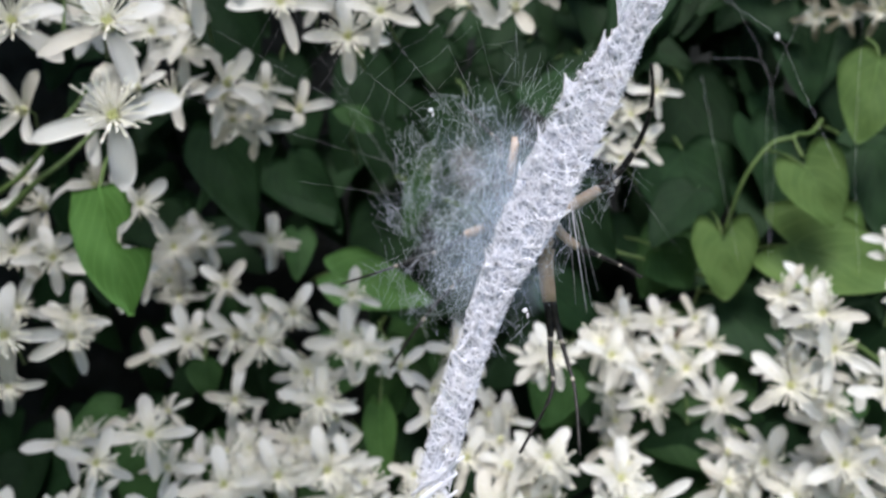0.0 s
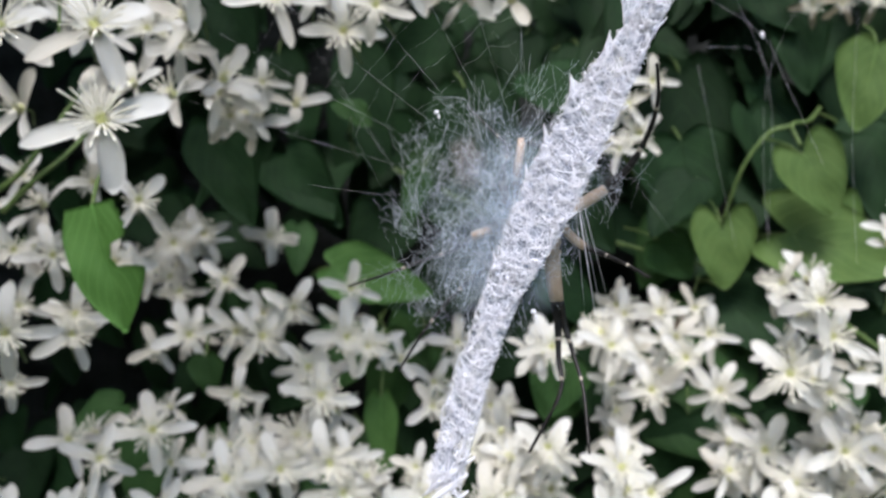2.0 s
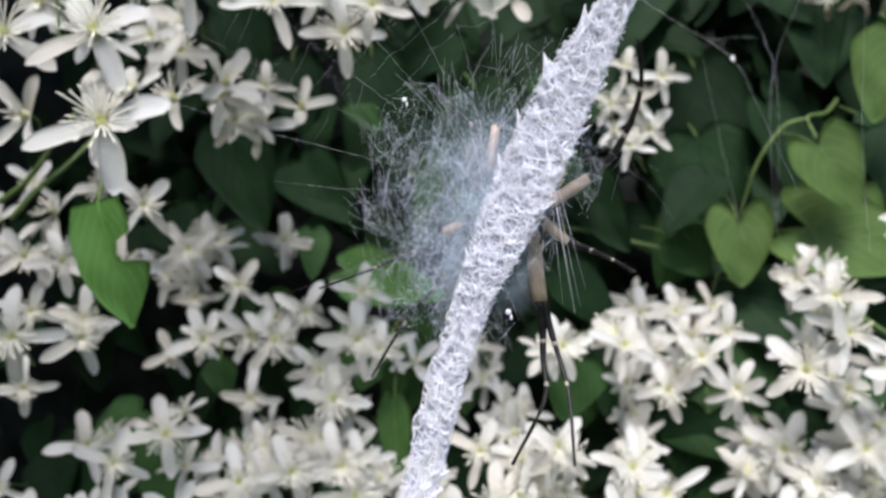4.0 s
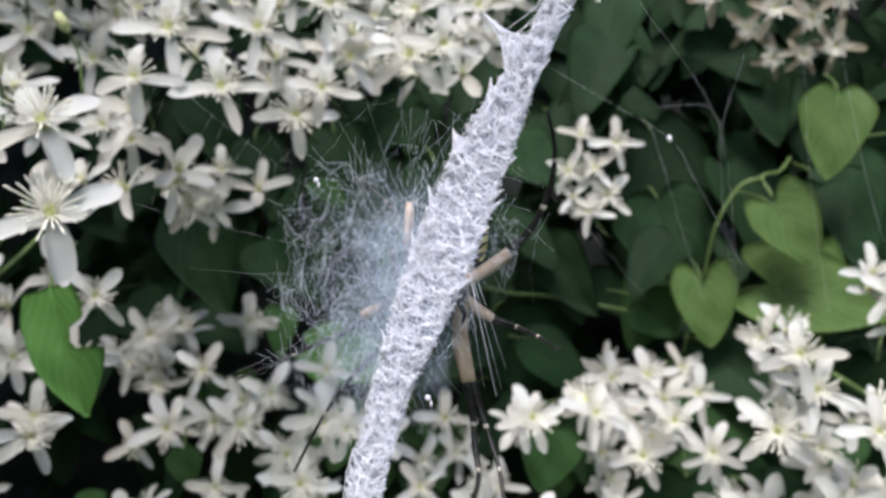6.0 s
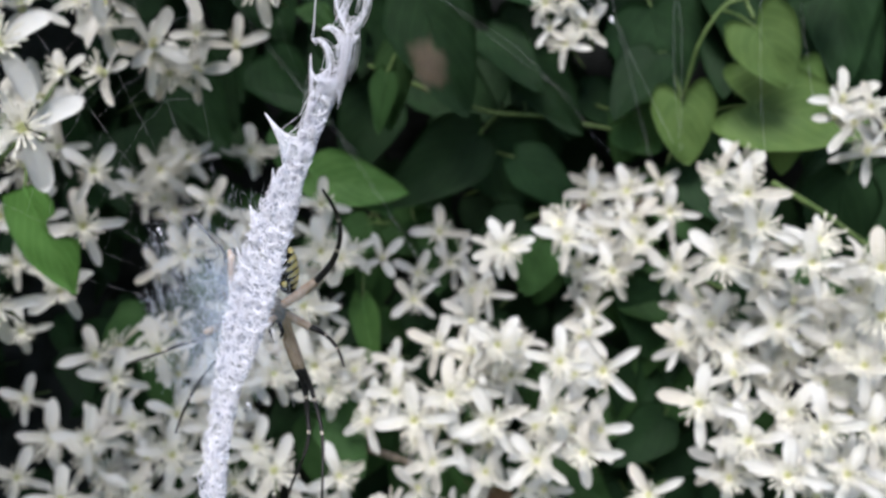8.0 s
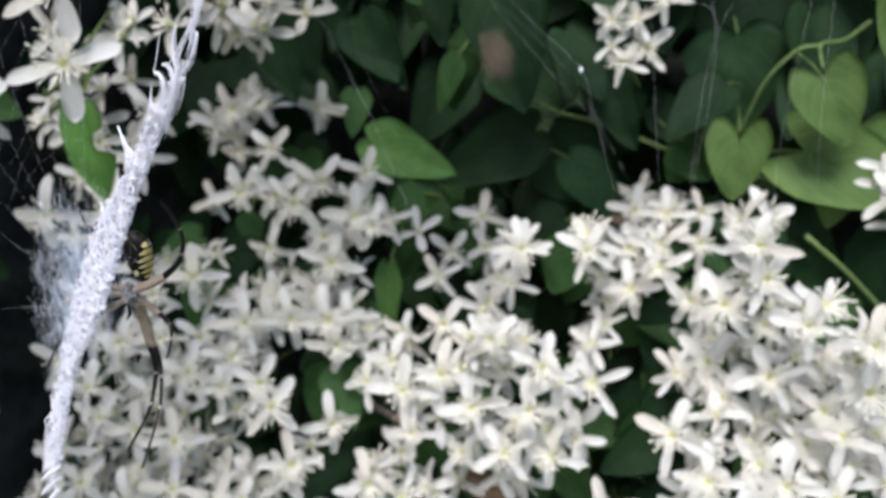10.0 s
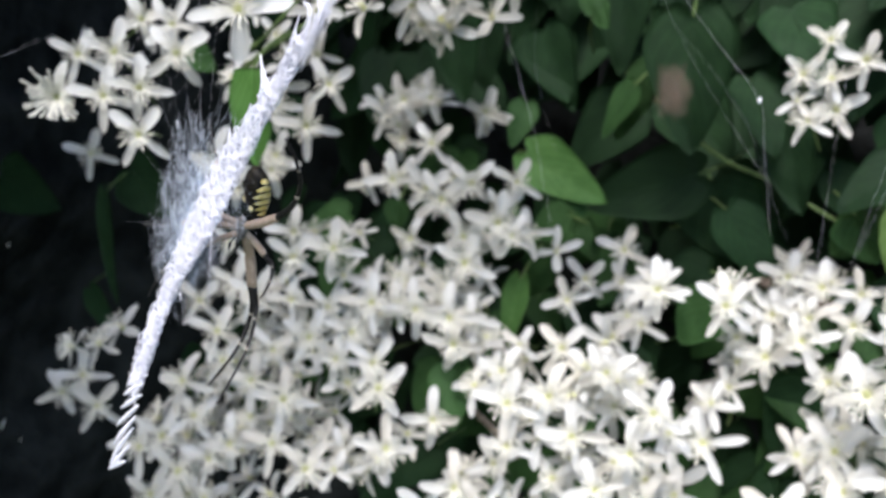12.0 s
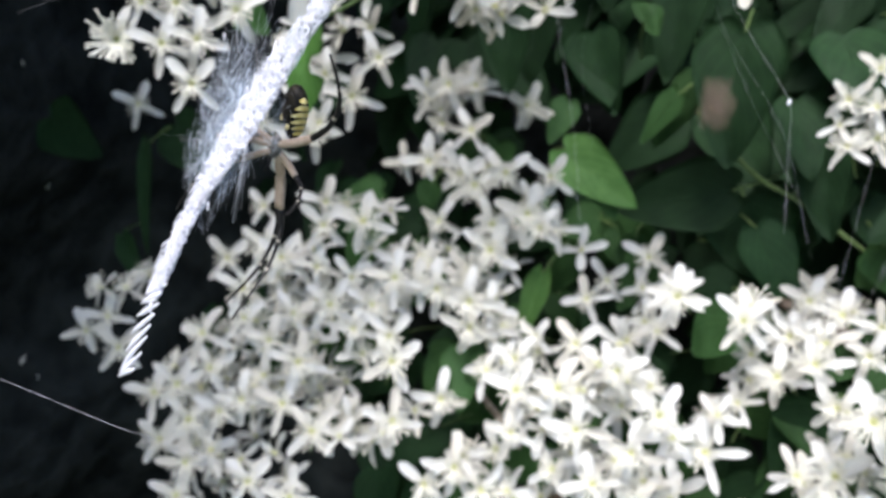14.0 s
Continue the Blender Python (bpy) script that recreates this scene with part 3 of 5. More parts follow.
# openings between the sprays: x, z and radius in metres
HOLLOWS_LOW = [
    (0.0053, 1.0307, 0.0103),
    (-0.0124, 0.9609, 0.0102),
    (-0.0351, 0.9172, 0.0081),
    (-0.0116, 0.9157, 0.0078),
    (0.0925, 0.9027, 0.0159),
    (0.0607, 0.9909, 0.0072),
    (0.1022, 0.9458, 0.0093),
    (0.0717, 0.9796, 0.0058),
    (0.1107, 0.9647, 0.0053),
    (0.0768, 0.8888, 0.01),
    (-0.0531, 0.8402, 0.014),
    (-0.1353, 0.9869, 0.0104),
    (0.0164, 0.9985, 0.0094),
    (0.0192, 0.9506, 0.0057),
    (-0.0735, 0.9054, 0.0126),
    (-0.1009, 0.9521, 0.0065),
    (-0.2773, 0.7502, 0.0356),
    (-0.328, 0.7859, 0.0244),
    (-0.2992, 0.841, 0.0231),
    (-0.2406, 0.7133, 0.0234),
]
HOLLOWS_HIGH = [
    (-0.1259, 0.9655, 0.0075),
    (-0.1575, 0.9414, 0.0094),
    (-0.1013, 0.941, 0.006),
    (-0.0132, 1.0212, 0.0102),
    (-0.0075, 1.0742, 0.0138),
    (-0.0319, 1.0524, 0.0118),
    (0.0204, 1.0827, 0.0108),
    (-0.1016, 1.0551, 0.0104),
    (0.0312, 1.101, 0.0084),
    (0.1002, 0.9636, 0.0121),
    (-0.1664, 0.9554, 0.0141),
    (-0.0905, 0.9813, 0.0086),
    (0.1218, 0.9953, 0.0079),
    (-0.1212, 1.0121, 0.0051),
    (0.0545, 0.9793, 0.0044),
    (-0.005, 1.091, 0.014),
    (-0.1, 1.008, 0.02),
    (-0.065, 1.012, 0.022),
    (-0.03, 1.016, 0.018),
    (-0.085, 1.042, 0.016),
]
HOLLOWS = HOLLOWS_LOW + HOLLOWS_HIGH

# deep clefts that run back and down between the sprays: x, z at y = 0.25 and radius
CLEFTS = [(-0.0329, 0.9302, 0.006), (-0.0085, 0.9162, 0.011), (-0.0206, 0.877, 0.009)]


def flower_mass(name, sprays, seed, rounds, back, apart, label):
    """The crowd of flowers behind the front ones: far more than one could count, joined."""
    rng, verts, faces, slots, uvs, first = random.Random(seed), [], [], [], [], 0
    mats, kinds = [PETAL, FILAMENT, PISTIL], []
    for kind in KINDS:
        for o in kind.children:
            if o.name.startswith("pedicel"):
                continue
            slot = 0 if o.name.startswith("petal") else 1 if o.name.startswith("stamen_tuft") else 2
            me = o.data
            uv = [(0.0, 0.0)] * len(me.vertices)
            if me.uv_layers:
                for loop, c in zip(me.loops, me.uv_layers[0].data):
                    uv[loop.vertex_index] = tuple(c.uv)
            kinds.append((kind, slot, o.matrix_basis.copy(), [v.co.copy() for v in me.vertices], [tuple(p.vertices) for p in me.polygons], uv))
    for x, y, z, r, _ in [row for rows in sprays for row in rows] * rounds:
        at = (x + rng.gauss(0, apart), y + rng.uniform(*back), z + rng.gauss(0, apart))
        if any(math.hypot(at[0] - a, at[2] - b) < c + 0.0075 for a, b, c in HOLLOWS):
            continue
        back_by = at[1] - 0.25
        if any(math.hypot(at[0] - a + 0.54 * back_by, at[2] - b + 0.5 * back_by) < c + 0.008 for a, b, c in CLEFTS):
            continue
        w = Vector((0.1, -0.85, 0.4)) + 0.6 * Vector((rng.uniform(-1, 1), rng.uniform(-0.3, 0.3), rng.uniform(-0.8, 1)))
        m, chosen = facing(at, w, rng.uniform(0, 90), rng.uniform(0.9, 1.1)), rng.choice(KINDS)
        for kind, slot, basis, cos, polys, uv in kinds:
            if kind is not chosen:
                continue
            k = m @ basis
            verts += [k @ c for c in cos]
            uvs += uv
            faces += [tuple(first + i for i in p) for p in polys]
            slots += [slot] * len(polys)
            first += len(cos)
    ob = new(name, mesh_of(name, verts, faces, mats, slots, uvs))
    tagged(ob, label, "flowers", kind="stuff")


NEAR = spray(SPRAY_NEAR, 11, (0.46, -0.82, 0.26), 0.1, "large white clematis flower with long spreading stamens", STARRY)
spray(SPRAY_GROUP_UPPER, 12, (0.3, -0.92, 0.14), 0.2)
spray(SPRAY_GROUP_BACK, 13, (0.4, -0.85, -0.05), 0.35, "cream-white clematis flower deep in a crowded spray")
spray(SPRAY_CROWN_A, 60, (0.1, -0.9, 0.1), 0.45, "white clematis flower crowded in a drooping spray")
spray(SPRAY_CROWN_B, 61, (0.1, -0.9, 0.1), 0.45, "white clematis flower crowded in a drooping spray")
spray(SPRAY_CORNER, 45, (0.5, -0.8, 0.3), 0.25, "white clematis flower in soft shade")
spray(SPRAY_FADED, 14, (-0.24, -0.91, -0.34), 0.5, "fading cream-brown clematis flower, petals darkened further for deep shade", FADED_SHADED)
spray(SPRAY_HANG, 15, (-0.1, -0.95, 0.2), 0.3, "white clematis flower in a small hanging cluster")
spray(SPRAY_GROUP_EDGE, 17, (0.63, -0.78, 0.03), 0.25)
spray(SPRAY_GROUP_MIDDLE, 16, (0.43, -0.9, 0.05), 0.2)
spray(SPRAY_GROUP_SIDE, 18, (0.51, -0.85, 0.17), 0.2)
spray(SPRAY_GROUP_RIGHT, 19, (0.2, -0.94, 0.29), 0.2)
spray(SPRAY_GROUP_HEADS, 20, (0.01, -0.99, 0.15), 0.25)
spray(SPRAY_GROUP_FRONT, 21, (-0.12, -0.95, 0.3), 0.18)
spray(SPRAY_GROUP_CORNER, 22, (-0.14, -0.93, 0.33), 0.3)
spray(SPRAY_GROUP_SLOPE, 23, (0.55, -0.73, 0.41), 0.18)
spray(SPRAY_GROUP_LOW, 24, (0.58, -0.69, 0.44), 0.3)
spray(SPRAY_GROUP_FOOT, 40, (0.58, -0.6, 0.55), 0.25, "white clematis flower in soft shade")
spray(SPRAY_GROUP_SHADE, 38, (0.72, -0.53, 0.45), 0.25, "white clematis flower in soft shade")
spray(SPRAY_GROUP_LEAFSIDE, 37, (0.68, -0.72, 0.14), 0.15)
spray(SPRAY_GROUP_LONE, 28, (0.81, -0.55, 0.21), 0.1, "single white clematis flower set apart from the spray")
spray(SPRAY_BEHIND_A, 70, (0.1, -0.85, 0.4), 0.4)
spray(SPRAY_BEHIND_B, 71, (0.1, -0.85, 0.4), 0.4)
flower_mass("flower_mass", (SPRAY_GROUP_UPPER, SPRAY_CROWN_A, SPRAY_CROWN_B), 50, 1, (0.01, 0.028), 0.004, "crowded white clematis flowers deep in the sprays")
flower_mass("flower_mass", (SPRAY_GROUP_MIDDLE, SPRAY_GROUP_SIDE, SPRAY_GROUP_RIGHT, SPRAY_GROUP_HEADS, SPRAY_GROUP_FRONT, SPRAY_GROUP_CORNER, SPRAY_GROUP_SLOPE, SPRAY_GROUP_LOW, SPRAY_GROUP_FOOT, SPRAY_BEHIND_A, SPRAY_BEHIND_B), 51, 2, (0.012, 0.03), 0.006, "crowded white clematis flowers deep in the sprays")
flower_mass("flower_mass", (SPRAY_GROUP_SLOPE, SPRAY_GROUP_LOW), 52, 1, (0.028, 0.05), 0.01, "crowded white clematis flowers deep in the lower sprays")
spray(SPRAY_PUFF, 39, (0.7, -0.65, 0.2), 0.1, "white tuft of stamens with its petals nearly all fallen", PUFF)
spray(SPRAY_SIDE, 25, (0.72, -0.66, 0.2), 0.18, "white clematis flower with a broad yellow-green centre")


# ---- leaves ----
def leaf_mesh(name, length, width, mat, fold=0.18, droop=0.12, heart=0.12, bite=False, seed=0):
    """A pointed ovate blade from its base at the origin along +y, a thin closed shell facing +z."""
    rng = random.Random(seed)
    rows, cols, thick = (31 if bite else 15), 11, 0.00025
    verts, uvs = [], []
    wob = rng.uniform(0, 6)
    for side in (1, -1):
        for i in range(rows):
            s = i / (rows - 1)
            open_base = 0.62 if heart > 0.2 else 0.36
            w = 0.5 * width * 1.2 * (open_base + (1 - open_base) * math.sin(0.5 * math.pi * min(s / 0.3, 1.0))) * (1 - s) ** 0.64
            if bite:
                w = 0.5 * width * min(1.0, 0.78 + 1.1 * s) * (1 - max(0.0, (s - 0.5) / 0.5) ** 1.7)
            w = max(w, 0.0005)
            for j in range(cols):
                u = 2 * j / (cols - 1) - 1
                lobe = -heart * length * math.sin(0.62 * math.pi * abs(u)) * max(0.0, 1 - s * 2.2)
                x = u * w
                if bite and u < 0:
                    x *= 0.86 + 0.05 * math.sin(s * 70) * (s < 0.5) - 0.62 * math.exp(-(((s - 0.42) / 0.11) ** 6)) + 0.42 * min(max((s - 0.5) / 0.05, 0), 1)
                y = length * s + lobe
                z = fold * abs(x) - droop * length * s * s + 0.02 * width * math.sin(6 * s + wob) * u + 0.012 * width * math.sin(11 * s + 3 * u + wob)
                verts.append((x, y, z + side * thick * 0.5))
                uvs.append((u, s))
    n, faces = rows * cols, []
    for i in range(rows - 1):
        for j in range(cols - 1):
            a = i * cols + j
            faces.append((a, a + 1, a + cols + 1, a + cols))
            faces.append((n + a + cols, n + a + cols + 1, n + a + 1, n + a))
    rim = [i * cols for i in range(rows)] + [(rows - 1) * cols + j for j in range(1, cols)] + [i * cols + cols - 1 for i in range(rows - 2, -1, -1)] + list(range(cols - 2, 0, -1))
    for a, b in zip(rim, rim[1:] + rim[:1]):
        faces.append((b, a, n + a, n + b))
    return mesh_of(name, verts, faces, [mat], uvs=uvs)


def rib_mesh(length, fold, droop, mat):
    g = Mesh()
    g.tube([(0, length * s, -droop * length * s * s + 0.0002) for s in (0, 0.2, 0.4, 0.6, 0.8, 0.97)], [0.0004, 0.00038, 0.0003, 0.00022, 0.00015, 0.0001], 5)
    return g.done("midrib", mat)


def stalk_mesh(length):
    g = Mesh()
    g.tube(smooth_line([(0, 0.0005, 0), (0.001, -0.4 * length, -0.008), (0.003, -0.8 * length, -0.022)], 4), 0.0006, 5)
    return g.done("leaf_stalk", STEM)


def leaf(base, tip, width, mat, label, fold=0.18, heart=0.12, droop=0.1, bite=False, roll=0, seed=0, group="clematis leaves"):
    base, tip = Vector(base), Vector(tip)
    length = (tip - base).length
    y = (tip - base).normalized()
    z = Vector((0.0, -1.0, 0.25))
    z = (z - z.dot(y) * y).normalized()
    x = y.cross(z)
    m = Matrix((x, y, z)).transposed().to_4x4()
    ob = thing("clematis_leaf", Matrix.Translation(base) @ m @ pose(0, 0, 0, 0, roll, 0), label, "leaf", group)
    part("blade", leaf_mesh("blade", length, width, mat, fold, droop, heart, bite, seed), ob)
    part("midrib", rib_mesh(length, fold, droop, mat), ob)
    part("leaf_stalk", stalk_mesh(0.02), ob)
    return ob


BITTEN = leaf((-0.0545, 0.14, 1.0423), (-0.0458, 0.14, 1.0117), 0.0164, LEAF_BITTEN, "bright green leaf with a large bite out of its edge", heart=0.0, bite=True, seed=1)
leaf((-0.1278, 0.36, 1.103), (-0.1121, 0.36, 1.0519), 0.0391, LEAF_SHADED, "leaf behind the flowers, its green darkened for shade", seed=2)
leaf((-0.0551, 0.33, 1.0301), (-0.0069, 0.33, 1.0193), 0.0308, LEAF_FRESH, "bright green pointed leaf catching the light", seed=3)
BLOTCHED = leaf((0.0067, 0.33, 1.1142), (0.0251, 0.33, 1.0534), 0.0455, LEAF_SHADED, "leaf with a pale brown blotch, its green darkened for shade", seed=4)
leaf((0.1545, 0.328, 1.0830), (0.1690, 0.328, 1.0570), 0.0305, LEAF_YELLOW, "yellow-green heart-shaped leaf on a curved stem", heart=0.3, fold=0.25, seed=5)
leaf((0.125, 0.35, 1.0545), (0.1271, 0.35, 1.0239), 0.03, LEAF_YELLOW, "yellow-green heart-shaped leaf on a curved stem", heart=0.3, fold=0.3, seed=6)
leaf((0.1541, 0.35, 1.0508), (0.2081, 0.35, 1.0371), 0.0429, LEAF_YELLOW, "broad yellow-green leaf folded along its midrib", heart=0.26, fold=0.2, seed=7)
leaf((0.1846, 0.33, 1.1305), (0.1769, 0.33, 1.0938), 0.033, LEAF_YELLOW, "rounded pale green leaf near the top of the vine", seed=8)
leaf((0.0979, 0.38, 1.1755), (0.0586, 0.38, 1.1331), 0.0345, LEAF_SHADED, "leaf behind the flowers, its green darkened for shade", seed=9)
leaf((0.0442, 0.4, 1.0507), (0.0428, 0.4, 0.9888), 0.0444, LEAF_SHADED, "leaf behind the flowers, its green darkened for shade", seed=10)
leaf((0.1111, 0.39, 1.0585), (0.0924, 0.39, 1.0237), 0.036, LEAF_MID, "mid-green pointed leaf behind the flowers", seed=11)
leaf((0.1133, 0.41, 1.1045), (0.1238, 0.41, 1.0551), 0.0585, LEAF_SHADED, "leaf behind the flowers, its green darkened for shade", seed=12)
leaf((0.1125, 0.36, 0.9649), (0.1058, 0.36, 0.9241), 0.0428, LEAF_SHADED, "leaf behind the flowers, its green darkened for shade", seed=13)
leaf((0.1012, 0.37, 0.9158), (0.0977, 0.37, 0.8725), 0.03, LEAF_SHADED, "leaf behind the flowers, its green darkened for shade", seed=14)
leaf((-0.0195, 0.29, 0.9754), (-0.017, 0.29, 0.9379), 0.015, LEAF_FRESH, "narrow bright green leaf between the sprays", seed=15)
leaf((0.0279, 0.39, 1.0378), (0.0549, 0.39, 1.0041), 0.0506, LEAF_SHADED, "leaf behind the flowers, its green darkened for shade", seed=16)
leaf((-0.0107, 0.35, 1.0907), (-0.021, 0.35, 1.0483), 0.023, LEAF_MID, "mid-green pointed leaf behind the flowers", seed=17)
leaf((-0.0436, 0.3018, 0.8687), (-0.058, 0.2841, 0.8395), 0.0304, LEAF_SHADED, "leaf behind the flowers, its green darkened for shade", seed=18)
leaf((0.1133, 0.42, 1.144), (0.1184, 0.42, 1.0569), 0.0586, LEAF_SHADED, "leaf behind the flowers, its green darkened for shade", seed=19)
leaf((0.0916, 0.4, 1.1855), (0.0826, 0.4, 1.1523), 0.0392, LEAF_SHADED, "leaf behind the flowers, its green darkened for shade", seed=20)
leaf((0.132, 0.37, 1.0136), (0.1203, 0.37, 0.9741), 0.0289, LEAF_MID, "mid-green pointed leaf behind the flowers", seed=21)
leaf((0.0545, 0.36, 0.9884), (0.0444, 0.36, 0.9587), 0.0321, LEAF_MID, "mid-green pointed leaf behind the flowers", seed=22)
leaf((-0.093, 0.28, 0.9907), (-0.09, 0.28, 0.9743), 0.0166, LEAF_MID, "mid-green pointed leaf behind the flowers", seed=23)
leaf((-0.1132, 0.4, 1.1534), (-0.1054, 0.4, 1.1098), 0.0362, LEAF_SHADED, "leaf behind the flowers, its green darkened for shade", seed=24)
leaf((0.0988, 0.37, 1.0474), (0.1149, 0.37, 1.0294), 0.0285, LEAF_MID, "mid-green pointed leaf behind the flowers", seed=25)
leaf((-0.065, 0.4, 1.1542), (-0.0508, 0.4, 1.0824), 0.0385, LEAF_SHADED, "leaf behind the flowers, its green darkened for shade", seed=26)
leaf((0.1731, 0.362, 1.0611), (0.1708, 0.362, 1.0158), 0.0316, LEAF_YELLOW, "yellow-green heart-shaped leaf on a curved stem", heart=0.26, fold=0.3, seed=27)
leaf((-0.0148, 0.34, 1.0774), (-0.0231, 0.34, 1.0481), 0.0156, LEAF_MID, "narrow mid-green leaf beside a blotched one", seed=32)
leaf((-0.101, 0.2946, 1.0915), (-0.0817, 0.2946, 1.0463), 0.0335, LEAF_SHADED, "leaf behind the flowers, its green darkened for shade", seed=28)
leaf((-0.0572, 0.36, 1.1068), (-0.0516, 0.36, 1.1173), 0.027, LEAF_MID, "mid-green pointed leaf behind the flowers", seed=29)
leaf((0.1243, 0.37, 1.0041), (0.1353, 0.37, 0.9806), 0.0264, LEAF_MID, "mid-green pointed leaf behind the flowers", seed=30)
leaf((0.1055, 0.37, 0.9603), (0.0914, 0.37, 0.9476), 0.034, LEAF_SHADED, "leaf behind the flowers, its green darkened for shade", seed=31)

leaf((-0.2733, 0.24, 0.9335), (-0.251, 0.24, 0.871), 0.0146, LEAF_SHADED, "narrow leaf against the bank, its green darkened for shade", seed=33)
leaf((-0.2798, 0.26, 0.9485), (-0.2385, 0.26, 0.9328), 0.0394, LEAF_SHADED, "pointed leaf in deep shade, its green darkened to suit", seed=34)
leaf((-0.2845, 0.25, 0.867), (-0.2534, 0.25, 0.8477), 0.0184, LEAF_SHADED, "pointed leaf in deep shade, its green darkened to suit", seed=35)
leaf((-0.42, 0.26, 0.9), (-0.355, 0.26, 0.897), 0.045, LEAF_SHADED, "pointed leaf in deep shade, its green darkened to suit", seed=36)
leaf((-0.1754, 0.2, 1.0384), (-0.1556, 0.2, 1.0333), 0.0189, LEAF_MID, "mid-green pointed leaf behind the flowers", seed=37)


def leaf_kind(length, width, mat, seed, label):
    ob = thing("clematis_leaf", pose(0, 0, -5), label, "leaf", "clematis leaves")
    part("blade", leaf_mesh("blade", length, width, mat, 0.2, 0.15, 0.1, False, seed), ob)
    part("midrib", rib_mesh(length, 0.2, 0.15, mat), ob)
    part("leaf_stalk", stalk_mesh(0.025), ob)
    return ob


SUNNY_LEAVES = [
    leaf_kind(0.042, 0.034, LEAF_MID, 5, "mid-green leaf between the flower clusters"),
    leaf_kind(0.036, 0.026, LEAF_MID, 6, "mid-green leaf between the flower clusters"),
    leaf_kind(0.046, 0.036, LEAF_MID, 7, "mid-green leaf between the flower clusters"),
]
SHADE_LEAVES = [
    leaf_kind(0.045, 0.032, LEAF_SHADED, 1, "pointed leaf deep in the vine, its green darkened for shade"),
    leaf_kind(0.055, 0.036, LEAF_SHADED, 2, "pointed leaf deep in the vine, its green darkened for shade"),
    leaf_kind(0.038, 0.030, LEAF_SHADED, 3, "heart-shaped leaf behind the flowers, its green darkened for shade"),
    leaf_kind(0.050, 0.040, LEAF_SHADED, 4, "broad leaf deep in the vine, its green darkened for shade"),
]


def foliage(seed, count, lo, hi, kinds):
    """Leaves scattered through the shade behind the flowers."""
    rng = random.Random(seed)
    for _ in range(count):
        at = [rng.uniform(a, b) for a, b in zip(lo, hi)]
        w = Vector((rng.uniform(-0.6, 0.6), -1, rng.uniform(-0.1, 0.9)))
        copy_thing(rng.choice(kinds), facing(at, w, 180 + rng.uniform(-60, 60), rng.uniform(0.75, 1.2)))


def leaf_mass(seed, spots, kinds, label, size=1.0):
    """Crowded leaves that nobody could count, joined."""
    rng, verts, faces, slots, uvs, mats = random.Random(seed), [], [], [], [], [LEAF_SHADED, LEAF_MID]
    for at in spots:
        w = Vector((rng.uniform(-0.6, 0.6), -1, rng.uniform(-0.1, 0.9)))
        kind, m = rng.choice(kinds), facing(at, w, 180 + rng.uniform(-60, 60), size * rng.uniform(0.75, 1.2))
        me = kind.children[0].data
        first, uv = len(verts), [(0.0, 0.0)] * len(me.vertices)
        for loop, c in zip(me.loops, me.uv_layers[0].data):
            uv[loop.vertex_index] = tuple(c.uv)
        verts += [m @ v.co for v in me.vertices]
        faces += [tuple(first + i for i in p.vertices) for p in me.polygons]
        slots += [mats.index(me.materials[0])] * len(me.polygons)
        uvs += uv
    tagged(new("leaf_mass", mesh_of("leaf_mass", verts, faces, mats, slots, uvs)), label, "leaves", kind="stuff")


def far_spots(seed, count, lo, hi):
    rng = random.Random(seed)
    return [[rng.uniform(a, b) for a, b in zip(lo, hi)] for _ in range(count)]


def under_spots(seed, sprays, every):
    """Places a few centimetres behind the flowers of the sprays."""
    rng = random.Random(seed)
    return [(x + rng.gauss(0, 0.008), y + rng.uniform(0.04, 0.06), z + 0.008 + rng.gauss(0, 0.008)) for rows in sprays for x, y, z, _, _ in rows[::every]]


leaf_mass(31, far_spots(31, 520, (-0.34, 0.40, 0.72), (0.38, 0.54, 1.32)) + far_spots(30, 150, (-0.1, 0.5, 1.1), (0.32, 0.58, 1.3)), SHADE_LEAVES, "clematis leaves deep in the vine, their green darkened for shade")
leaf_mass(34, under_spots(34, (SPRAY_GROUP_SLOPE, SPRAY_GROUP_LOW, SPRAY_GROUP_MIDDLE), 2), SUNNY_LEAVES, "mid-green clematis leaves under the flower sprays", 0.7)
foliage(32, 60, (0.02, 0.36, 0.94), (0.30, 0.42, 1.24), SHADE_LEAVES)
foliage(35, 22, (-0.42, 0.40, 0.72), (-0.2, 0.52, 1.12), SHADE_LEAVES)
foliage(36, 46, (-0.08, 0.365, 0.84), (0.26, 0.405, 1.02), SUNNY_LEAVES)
foliage(33, 40, (-0.02, 0.365, 0.80), (0.25, 0.42, 0.95), SHADE_LEAVES)


